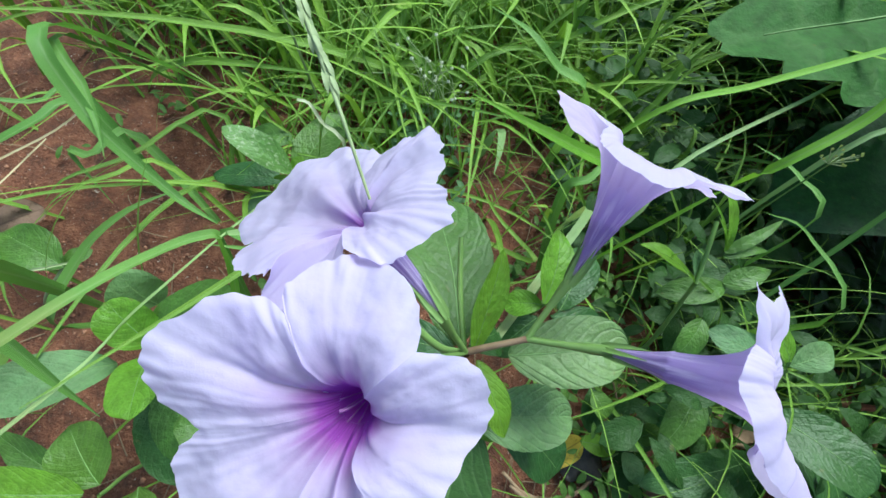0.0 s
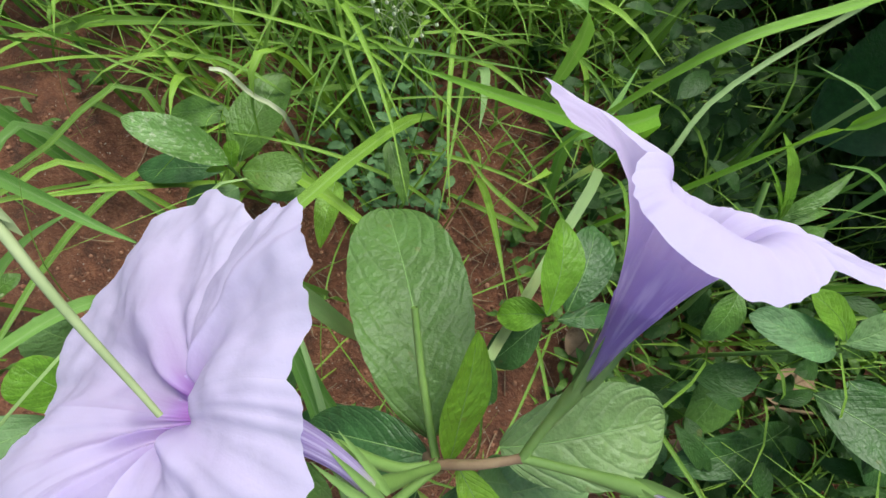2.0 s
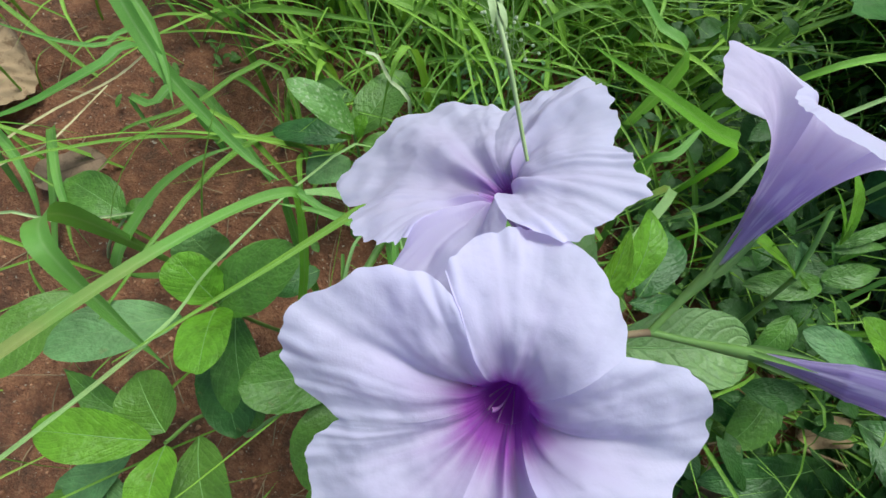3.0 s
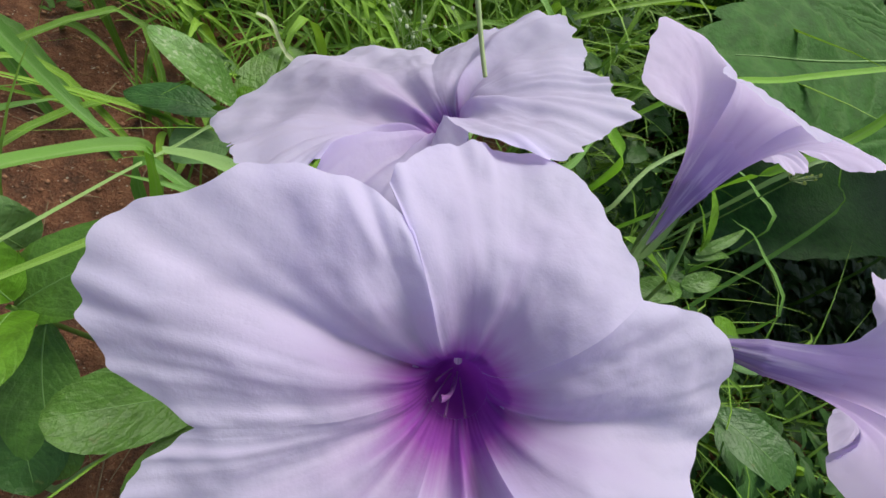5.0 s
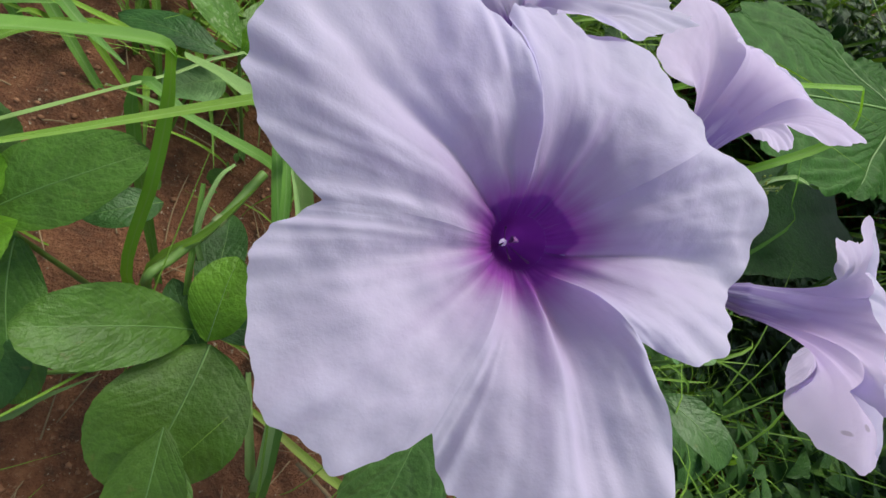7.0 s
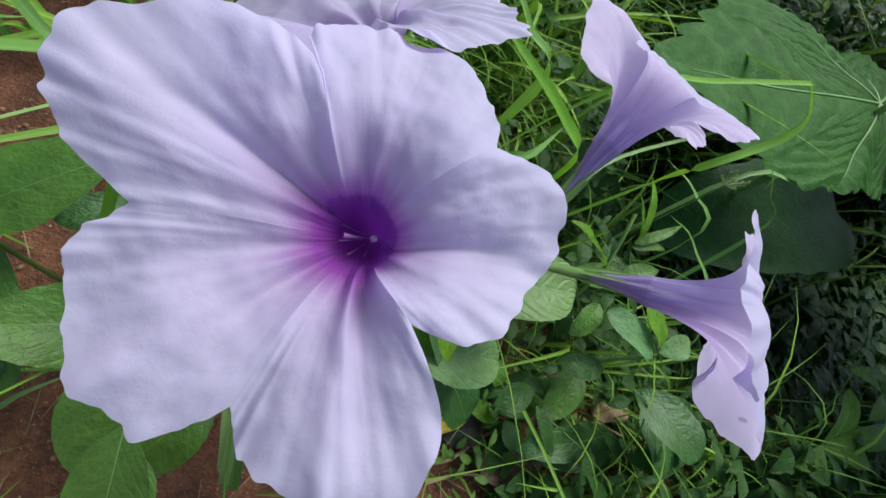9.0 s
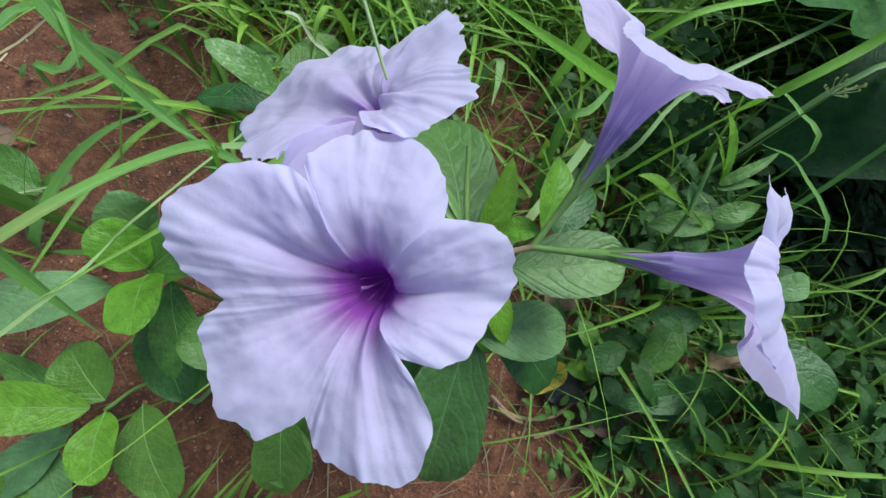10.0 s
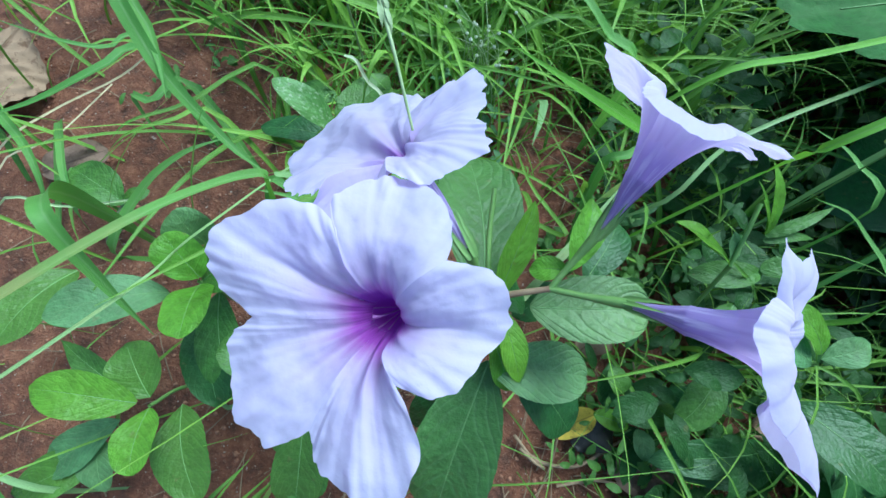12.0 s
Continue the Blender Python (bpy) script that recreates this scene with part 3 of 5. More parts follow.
flower(
    "lavender trumpet flower on a level stalk, notched petal", FORK_NODE, (0.0565, 0.0100, 0.2195), (0.0650, 0.0055, 0.2303), (0.60, -0.30, 0.75), (0.0755, 0.0000, 0.2435), (0.64, -0.15, 0.75),
    [(125, 0.0120, 0.0000), (38, 0.0130, 0.0010), (-18, 0.0130, -0.0020), (-54, 0.0135, -0.0020), (-108, 0.0140, -0.0010)],
    [
        [(112, 0.0200, 0.0010), (102, 0.0222, 0.0012), (84, 0.0185, 0.0020), (66, 0.0225, 0.0030), (55, 0.0272, 0.0033), (46, 0.0225, 0.0030)],
        [(24, 0.0185, 0.0015), (8, 0.0205, 0.0010), (-10, 0.0185, -0.0010)],
        [(-24, 0.0190, -0.0040), (-36, 0.0225, -0.0050), (-47, 0.0234, -0.0050), (-53, 0.0190, -0.0040)],
        [(-50, 0.0230, -0.0060), (-60, 0.0290, -0.0020), (-72, 0.0302, 0.0045), (-86, 0.0268, 0.0050), (-98, 0.0210, 0.0030)],
        [(-119, 0.0186, 0.0018), (-140, 0.0176, 0.0004), (-174, 0.0157, -0.0015), (162, 0.0146, -0.0020), (140, 0.0135, -0.0005)],
    ],
    mouth=0.0034, flare=0.0115, widen=1.35, swells=(0.004, 0.004, 0.004, 0.005, 0.011), blush=0.16, ruffle=0.6, frill=1.2, inner=0.3, spread=0.34, seed=12,
)


ruellia = thing('flowering_plant', (0.0206, 0.0116, ground_height(0.0206, 0.0116)), 'leafy green flowering plant with broad crinkled leaves', 'plant', '')
stem(ruellia, [(0.0240, 0.0040, ground_height(0.0240, 0.0040) - 0.004), (0.0300, 0.0000, 0.0800), (0.0120, 0.0080, 0.1400), (0.0206, 0.0116, 0.1985)], 0.0022, 0.0015, BARK, 'stem', knots=(0.35, 0.7, 0.98))
stem(ruellia, [(0.0206, 0.0116, 0.1965), (0.0290, 0.0130, 0.2040), (0.0373, 0.0145, 0.2080)], 0.0012, 0.0009, BARK, 'side_stem', knots=(0.98,))
stem(ruellia, [(0.0206, 0.0116, 0.1965), (0.0190, 0.0300, 0.2000), (0.0185, 0.0460, 0.2070)], 0.0010, 0.0008, STEM, 'side_stem', knots=(0.5,))
stem(ruellia, [(0.0206, 0.0116, 0.1965), (0.0120, 0.0130, 0.2000), (0.0000, 0.0215, 0.2080)], 0.0010, 0.0014, STEM, 'bud_stalk')
leaf(ruellia, (0.0363, 0.0125, 0.1900), (0.0776, 0.0125, 0.1920), 0.0234, CRINKLE, a=0.55, b=0.45, arch=0.06, rows=40, cols=13, quilt=0.016)
leaf(ruellia, (0.0192, 0.0149, 0.1880), (0.0132, 0.0799, 0.1650), 0.0332, QUILT, a=0.6, b=0.5, arch=0.08, rows=40, cols=13, quilt=0.016)
leaf(ruellia, (0.0242, 0.0114, 0.1950), (0.0298, 0.0400, 0.2140), 0.0104, LIME, arch=0.05, roll=25)
leaf(ruellia, (0.0191, 0.0104, 0.1900), (-0.0113, 0.0203, 0.1800), 0.0155, DARK, arch=0.08)
leaf(ruellia, (0.0252, 0.0094, 0.1930), (0.0354, -0.0135, 0.1850), 0.0103, LIME, arch=0.1, roll=-15)
leaf(ruellia, (0.0284, -0.0074, 0.1650), (0.0698, -0.0103, 0.1570), 0.0238, CRINKLE, a=0.6, b=0.5, rows=40, cols=13, quilt=0.012)
leaf(ruellia, (0.0297, -0.0072, 0.1600), (0.0143, -0.0734, 0.1250), 0.0357, QUILT, a=0.7, b=0.55, rows=40, cols=13, quilt=0.014)
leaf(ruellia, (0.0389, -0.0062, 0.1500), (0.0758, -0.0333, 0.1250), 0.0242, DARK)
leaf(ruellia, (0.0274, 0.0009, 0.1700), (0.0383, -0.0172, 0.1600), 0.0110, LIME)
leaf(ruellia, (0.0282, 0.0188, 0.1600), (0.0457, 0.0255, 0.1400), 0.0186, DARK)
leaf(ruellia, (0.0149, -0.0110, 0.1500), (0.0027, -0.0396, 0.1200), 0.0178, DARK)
leaf(ruellia, (0.0297, -0.0003, 0.1800), (0.0580, -0.0130, 0.1600), 0.0152, PALE, roll=160)

low_weed = thing('leafy_weed', (0.0780, 0.0450, ground_height(0.0780, 0.0450)), 'small weed with paired green leaves on red soil', 'plant', 'leafy weeds')
stem(low_weed, [(0.0780, 0.0450, ground_height(0.0780, 0.0450) - 0.004), (0.0740, 0.0400, 0.0500), (0.0705, 0.0405, 0.1380)], 0.0014, 0.0009, STEM, 'stem')
leaf(low_weed, (0.0706, 0.0400, 0.1380), (0.0777, 0.0775, 0.1450), 0.0177, LIME, roll=15)
leaf(low_weed, (0.0853, 0.0400, 0.1200), (0.1057, 0.0792, 0.1150), 0.0219, DARK, roll=-10)
leaf(low_weed, (0.0701, 0.0400, 0.1350), (0.0530, 0.0429, 0.1250), 0.0139, LIME)
leaf(low_weed, (0.0799, 0.0381, 0.1200), (0.1133, 0.0362, 0.1100), 0.0115, DARK)
leaf(low_weed, (0.0751, 0.0373, 0.1150), (0.0502, 0.0211, 0.1000), 0.0182, DARK)

weed_a = thing('leafy_weed', (-0.1180, 0.0120, ground_height(-0.1180, 0.0120)), 'weed with bright lime top leaves over darker ones', 'plant', 'leafy weeds')
stem(weed_a, [(-0.1180, 0.0120, ground_height(-0.1180, 0.0120) - 0.004), (-0.1200, 0.0150, 0.0400), (-0.1272, 0.0209, 0.0970)], 0.0016, 0.0010, STEM, 'stem')
leaf(weed_a, (-0.1270, 0.0223, 0.0980), (-0.1414, 0.0420, 0.1150), 0.0254, LIME, a=0.6, b=0.5)
leaf(weed_a, (-0.1252, 0.0192, 0.0980), (-0.1138, -0.0113, 0.1240), 0.0257, LIME, a=0.6, b=0.5)
leaf(weed_a, (-0.1277, 0.0198, 0.0920), (-0.0820, 0.0492, 0.1220), 0.0317, LEAF, a=0.6, b=0.5, arch=0.08)
leaf(weed_a, (-0.1387, 0.0475, 0.0800), (-0.1471, 0.0584, 0.1050), 0.0276, PALE, a=0.6, b=0.5)
leaf(weed_a, (-0.1466, 0.0138, 0.0880), (-0.1905, -0.0079, 0.1100), 0.0269, PALE, a=0.7, b=0.6, arch=0.1)
leaf(weed_a, (-0.2236, 0.0241, 0.0600), (-0.2426, -0.0266, 0.0750), 0.0327, LEAF)
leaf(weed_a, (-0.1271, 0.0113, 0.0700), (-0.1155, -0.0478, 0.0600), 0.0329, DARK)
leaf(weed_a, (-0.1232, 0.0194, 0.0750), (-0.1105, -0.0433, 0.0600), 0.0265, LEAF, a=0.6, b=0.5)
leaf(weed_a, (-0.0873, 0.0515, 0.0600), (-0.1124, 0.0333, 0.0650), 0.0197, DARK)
leaf(weed_a, (-0.1190, 0.0246, 0.0800), (-0.1160, 0.0616, 0.0800), 0.0246, LEAF)

weed_b = thing('leafy_weed', (-0.0620, 0.0000, ground_height(-0.0620, 0.0000)), 'weed with oval mid-green leaves beside the flowers', 'plant', 'leafy weeds')
stem(weed_b, [(-0.0620, 0.0000, ground_height(-0.0620, 0.0000) - 0.004), (-0.0600, -0.0020, 0.0300), (-0.0575, -0.0060, 0.0815)], 0.0015, 0.0010, STEM, 'stem')
leaf(weed_b, (-0.0560, -0.0094, 0.0810), (-0.1035, -0.0149, 0.1060), 0.0310, LEAF, a=0.65, b=0.5, arch=0.08)
leaf(weed_b, (-0.0509, -0.0118, 0.0830), (-0.0447, 0.0218, 0.1000), 0.0238, LIME, a=0.7, b=0.55)
leaf(weed_b, (-0.0503, -0.0129, 0.0780), (-0.0586, -0.0715, 0.0700), 0.0547, LEAF, a=0.6, b=0.55, arch=0.1)
leaf(weed_b, (-0.0508, -0.0081, 0.0700), (-0.0211, -0.0001, 0.0600), 0.0163, DARK)
leaf(weed_b, (-0.0543, 0.0028, 0.0600), (-0.0593, 0.0556, 0.0550), 0.0215, DARK)
leaf(weed_b, (-0.0540, -0.0181, 0.0500), (-0.0738, 0.0175, 0.0500), 0.0166, DARK)

weed_c = thing('leafy_weed', (-0.1350, -0.0450, ground_height(-0.1350, -0.0450)), 'low weed with two lime leaves and darker lower leaves', 'plant', 'leafy weeds')
stem(weed_c, [(-0.1050, -0.0300, ground_height(-0.1050, -0.0300) - 0.004), (-0.1381, -0.0375, 0.0500), (-0.1404, -0.0471, 0.0860)], 0.0013, 0.0010, STEM, 'stem')
leaf(weed_c, (-0.1463, -0.0452, 0.0880), (-0.1926, -0.0438, 0.1000), 0.0235, LIME, a=0.65, b=0.55)
leaf(weed_c, (-0.1398, -0.0480, 0.0880), (-0.1322, -0.0773, 0.0980), 0.0220, LIME, a=0.65, b=0.55)
leaf(weed_c, (-0.1445, -0.0433, 0.0800), (-0.1672, -0.0168, 0.0800), 0.0294, LEAF)
leaf(weed_c, (-0.1698, -0.0434, 0.0600), (-0.2198, -0.0203, 0.0600), 0.0155, LEAF, a=0.5, b=1.0)
leaf(weed_c, (-0.1365, -0.0482, 0.0600), (-0.1121, -0.0971, 0.0650), 0.0311, LEAF)
leaf(weed_c, (-0.1755, -0.0626, 0.0500), (-0.2176, -0.0950, 0.0400), 0.0242, PALE)
leaf(weed_c, (-0.1812, -0.0823, 0.0400), (-0.2322, -0.1084, 0.0400), 0.0259, LEAF)
leaf(weed_c, (-0.1894, -0.0726, 0.0450), (-0.1775, -0.1038, 0.0400), 0.0207, PALE)
leaf(weed_c, (-0.0493, -0.0551, 0.0900), (-0.0533, -0.0859, 0.0850), 0.0275, LEAF)
leaf(weed_c, (-0.0539, -0.0435, 0.1000), (-0.0559, -0.0907, 0.0800), 0.0266, LEAF)

spot_plant = thing('leafy_weed', (-0.0700, 0.1280, ground_height(-0.0700, 0.1280)), 'weed with long pale-spotted leaf and tiny yellow leaf', 'plant', 'leafy weeds')
stem(spot_plant, [(-0.0700, 0.1280, ground_height(-0.0700, 0.1280) - 0.004), (-0.0720, 0.1300, 0.0500), (-0.0735, 0.1335, 0.0850)], 0.0012, 0.0009, STEM, 'stem')
leaf(spot_plant, (-0.0735, 0.1330, 0.0850), (-0.1085, 0.1493, 0.1122), 0.0190, SPOT, a=0.7, b=0.6)
leaf(spot_plant, (-0.0725, 0.1335, 0.0830), (-0.0663, 0.1434, 0.0920), 0.0095, LIME, a=0.6, b=0.5)
leaf(spot_plant, (-0.0753, 0.1339, 0.0800), (-0.0846, 0.1303, 0.0850), 0.0042, LIME)
leaf(spot_plant, (-0.0687, 0.1336, 0.0780), (-0.0349, 0.1258, 0.0750), 0.0235, LEAF)
leaf(spot_plant, (-0.0813, 0.1359, 0.0700), (-0.1317, 0.1429, 0.0650), 0.0193, DARK)
leaf(spot_plant, (-0.0740, 0.1426, 0.0650), (-0.0487, 0.1964, 0.0700), 0.0302, LEAF)
leaf(spot_plant, (-0.0825, 0.1744, 0.0600), (-0.1216, 0.1830, 0.0550), 0.0208, LEAF)
leaf(spot_plant, (-0.0815, 0.1327, 0.0550), (-0.1030, 0.1086, 0.0600), 0.0267, PALE)
leaf(spot_plant, (-0.0360, 0.1313, 0.0500), (-0.0702, 0.1282, 0.0500), 0.0158, LEAF, a=0.5, b=0.9)
leaf(spot_plant, (-0.0236, 0.1305, 0.0600), (-0.0319, 0.0895, 0.0600), 0.0151, LIME, a=0.5, b=0.9)
leaf(spot_plant, (0.0120, 0.1539, 0.0600), (0.0174, 0.1146, 0.0500), 0.0141, LEAF, a=0.5, b=1.0)

weed_r = thing('leafy_weed', (0.1650, 0.0450, ground_height(0.1650, 0.0450)), 'upright weed with a spiky bud and paired leaves', 'plant', 'leafy weeds')
stem(weed_r, [(0.1800, 0.0200, ground_height(0.1800, 0.0200) - 0.004), (0.1700, 0.0300, 0.0600), (0.1619, 0.0563, 0.1266)], 0.0016, 0.0011, STEM, 'stem', knots=(0.3, 0.65, 0.98))
stem(weed_r, [(0.1619, 0.0563, 0.1266), (0.1630, 0.0700, 0.1380), (0.1655, 0.0850, 0.1470)], 0.0011, 0.0012, STEM, 'stem')
leaf(weed_r, (0.1614, 0.0572, 0.1270), (0.1276, 0.0739, 0.1350), 0.0145, LIME, roll=30)
leaf(weed_r, (0.1631, 0.0584, 0.1270), (0.1600, 0.0732, 0.1350), 0.0076, PALE)
leaf(weed_r, (0.1955, 0.0597, 0.1100), (0.1526, 0.0558, 0.1050), 0.0167, LEAF)
leaf(weed_r, (0.1922, 0.0606, 0.1120), (0.2202, 0.0692, 0.1180), 0.0131, LEAF, a=0.5, b=0.9)
leaf(weed_r, (0.1669, 0.0688, 0.1460), (0.1585, 0.0987, 0.1650), 0.0061, LIME, a=0.4, b=0.6, name='bud_scale', rows=8, cols=5)
leaf(weed_r, (0.1669, 0.0688, 0.1460), (0.1533, 0.0900, 0.1600), 0.0020, LIME, a=0.4, b=0.6, name='bud_scale', rows=8, cols=5)
leaf(weed_r, (0.1669, 0.0688, 0.1460), (0.1679, 0.0889, 0.1600), 0.0022, LIME, a=0.4, b=0.6, name='bud_scale', rows=8, cols=5)
leaf(weed_r, (0.1669, 0.0688, 0.1460), (0.1574, 0.0824, 0.1580), 0.0025, LIME, a=0.4, b=0.6, name='bud_scale', rows=8, cols=5)
leaf(weed_r, (0.1669, 0.0688, 0.1460), (0.1686, 0.0822, 0.1550), 0.0022, LIME, a=0.4, b=0.6, name='bud_scale', rows=8, cols=5)
leaf(weed_r, (0.1723, 0.0699, 0.1400), (0.2017, 0.0870, 0.1500), 0.0064, LEAF, a=0.4, b=0.9)
leaf(weed_r, (0.1724, 0.0690, 0.1380), (0.1986, 0.0715, 0.1400), 0.0059, LEAF, a=0.4, b=0.9)
leaf(weed_r, (0.1847, 0.0425, 0.1000), (0.1658, 0.0199, 0.0900), 0.0160, LEAF)
leaf(weed_r, (0.1946, 0.0035, 0.0700), (0.1667, -0.0325, 0.0600), 0.0259, LEAF)
leaf(weed_r, (0.2026, -0.0260, 0.0500), (0.1671, -0.0124, 0.0500), 0.0189, DARK)

weed_s = thing('leafy_weed', (0.2150, 0.0000, ground_height(0.2150, 0.0000)), 'weed with pale young leaves in the shade', 'plant', 'leafy weeds')
stem(weed_s, [(0.2150, -0.0050, ground_height(0.2150, -0.0050) - 0.004), (0.2000, 0.0050, 0.0500), (0.2152, 0.0110, 0.1150)], 0.0015, 0.0011, STEM, 'stem', knots=(0.5, 0.9))
leaf(weed_s, (0.2124, 0.0113, 0.1150), (0.1687, 0.0310, 0.1200), 0.0195, PALE, a=0.6, b=0.5)
leaf(weed_s, (0.2144, 0.0151, 0.1180), (0.1933, 0.0397, 0.1280), 0.0158, LIME, a=0.6, b=0.5)
leaf(weed_s, (0.2174, 0.0134, 0.1150), (0.2423, 0.0241, 0.1200), 0.0158, PALE)
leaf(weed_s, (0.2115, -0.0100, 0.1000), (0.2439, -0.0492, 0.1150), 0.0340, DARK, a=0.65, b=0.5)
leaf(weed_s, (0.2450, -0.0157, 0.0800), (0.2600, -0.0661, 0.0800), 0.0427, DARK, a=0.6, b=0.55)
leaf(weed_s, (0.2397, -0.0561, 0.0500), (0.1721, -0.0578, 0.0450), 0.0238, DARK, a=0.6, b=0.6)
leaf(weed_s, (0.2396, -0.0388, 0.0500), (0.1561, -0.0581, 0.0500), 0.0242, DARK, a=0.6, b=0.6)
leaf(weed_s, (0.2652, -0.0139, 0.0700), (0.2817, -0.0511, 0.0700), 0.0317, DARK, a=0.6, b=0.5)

seedling = thing('seedling', (0.1500, -0.0450, ground_height(0.1500, -0.0450)), 'tiny seedling with rounded leaves on the soil', 'plant', 'leafy weeds')
stem(seedling, [(0.1500, -0.0450, ground_height(0.1500, -0.0450) - 0.004), (0.1520, -0.0460, 0.0150), (0.1540, -0.0400, 0.0320)], 0.0008, 0.0006, STEM, 'stem')
leaf(seedling, (0.1578, -0.0393, 0.0320), (0.1639, -0.0576, 0.0360), 0.0148, PALE, a=0.5, b=0.4)
leaf(seedling, (0.1270, -0.0328, 0.0330), (0.1531, -0.0369, 0.0310), 0.0135, LIME, a=0.6, b=0.7)
leaf(seedling, (0.1571, -0.0322, 0.0300), (0.1992, -0.0226, 0.0300), 0.0142, LEAF)
leaf(seedling, (0.1269, -0.0003, 0.0600), (0.1385, -0.0153, 0.0550), 0.0149, LEAF, a=0.5, b=0.4)


def broad_leaf(plant, base, tip, mat, tilt=0.0, droop=0.1, seed=9):
    """A heart-shaped toothed leaf: seven veins fan out from base, with sunken veins and quilted fields between."""
    rnd = random.Random(seed)
    at, b = origin(plant), Vector(base)
    axis = Vector(tip) - b
    side, n = frame_of(axis, roll=tilt)
    long = axis.length
    ahead = axis.normalized()
    veins = (-148, -98, -46, 0, 46, 98, 148)
    edges = (-172, -122, -70, -22, 22, 70, 122, 172)
    off = Vector([rnd.uniform(-50, 50) for _ in range(3)])
    pts, uvs, rows, per = [], [], 46, 26
    ribs = [[] for _ in veins]
    for i in range(rows):
        s = i / (rows - 1)
        for k, vein in enumerate(veins):
            for j in range(per + (k == 6)):
                u = j / per
                deg = edges[k] + (edges[k + 1] - edges[k]) * u
                far = float(np.interp(abs(deg), (0, 8, 16, 28, 42, 61, 98, 125, 148, 165, 172), (1.0, 0.88, 0.78, 0.68, 0.50, 0.36, 0.31, 0.32, 0.32, 0.30, 0.26)))
                tooth = 0.075 * abs(math.sin(deg * 0.42 + 0.7 * math.sin(deg * 0.11))) + 0.02 * noise.noise(off + Vector((deg * 0.15, 0, 0)))
                r = long * s * far * (1 + tooth * s**5)
                th = radians(deg)
                v = abs(u - 0.5)
                comb = (s * 7 - v * 5) % 1.0
                quilt = math.sin(math.pi * comb) ** 0.7 * min(1, v * 9) * s * 0.0035
                h = quilt - droop * long * s * s * (0.35 + 0.65 * math.sin(th) ** 2) + 0.012 * s * noise.noise(off + Vector((math.cos(th) * s * 2, math.sin(th) * s * 2, 1))) + 0.003 * s * min(1, v * 6)
                p = b + ahead * (r * math.cos(th)) + side * (r * math.sin(th)) + n * (h + droop * long * 0.35 * s * s * max(0, math.cos(th)))
                pts.append(p - at)
                uvs.append((u, s))
                if 2 * j == per and i % 4 == 0 and i < rows - 3:
                    ribs[k].append(p + n * 0.0004)
    ob = part("toothed_leaf", strip(pts, uvs, rows, 7 * per + 1), mat, plant)
    for line in ribs:
        part("vein", tube_data(line, (0.0014, 0.0009, 0.0003), at, 20, 6, path=spline), RIB, ob)
    stem(plant, [b, b + Vector((0.01, 0.01, -0.06)), (0.42, 0.22, 0.1)], 0.0018, 0.0024, STEM, "leaf_stalk", rows=10)
    return ob


broad_plant = thing('broad_leaved_plant', (0.4200, 0.2000, ground_height(0.4200, 0.2000)), 'large broad-leaved plant with toothed drooping leaves', 'plant', '')
stem(broad_plant, [(0.4200, 0.2000, ground_height(0.4200, 0.2000) - 0.004), (0.4300, 0.2200, 0.1000), (0.4200, 0.2400, 0.2000)], 0.0040, 0.0030, STEM, 'stem')
broad_leaf(broad_plant, (0.430, 0.250, 0.188), (0.198, 0.208, 0.148), BROAD)
# lower leaf takes the dark green in place of the shade on it
leaf(broad_plant, (0.8511, 0.3217, 0.0000), (0.3191, 0.1701, 0.0400), 0.1510, DARK, a=0.42, b=0.42, name='toothed_leaf', rows=30, cols=15, teeth=0.03, arch=0.08)
leaf(broad_plant, (1.0441, 0.7316, 0.1600), (0.4507, 0.4643, 0.1500), 0.0975, BROAD, a=0.5, b=0.7, name='toothed_leaf', rows=30, cols=15, teeth=0.06)
leaf(broad_plant, (1.0928, 0.3265, 0.1200), (0.7277, 0.0861, 0.1000), 0.2195, BROAD, a=0.42, b=0.5, name='toothed_leaf', rows=30, cols=15, teeth=0.05)


def blade(ctrl, width, label, mat, **how):
    at = Vector(ctrl[0])
    ob = part("grass_blade", blade_data(ctrl, width, at, path=spline, **how), mat, None)
    ob.location = at
    return tagged(ob, label, "grass blade", "long grass blades")


blade([(-0.0850, 0.0000, ground_height(-0.0850, 0.0000) - 0.004), (-0.0899, 0.0121, 0.0600), (-0.0782, 0.0384, 0.1200), (-0.0735, 0.0523, 0.1500), (-0.0709, 0.0569, 0.1720)], 0.0052, 'upright grass stem rising from the soil', LIMEBLADE, rows=20, fold=0.15, taper=0.3)
blade([(-0.0705, 0.0570, 0.1700), (-0.0736, 0.0556, 0.1740), (-0.0827, 0.0493, 0.1780), (-0.0967, 0.0268, 0.1950), (-0.1245, -0.0047, 0.2000), (-0.1501, -0.0333, 0.2000)], 0.0042, 'long arching grass blade crossing over the weeds', BLADE, rows=26, fold=0.5, start=0.75, taper=0.25)
blade([(-0.0600, 0.1300, ground_height(-0.0600, 0.1300) - 0.004), (-0.0615, 0.1195, 0.1000), (-0.0939, 0.0921, 0.1000), (-0.0988, 0.0398, 0.1500), (-0.0981, 0.0240, 0.1670), (-0.0932, 0.0052, 0.1900), (-0.1154, -0.0269, 0.2000), (-0.1359, -0.0474, 0.2000)], 0.0016, 'thin straw-coloured grass stalk leaning across', PALEGRASS, taper=0.3, rows=24, fold=0.9)
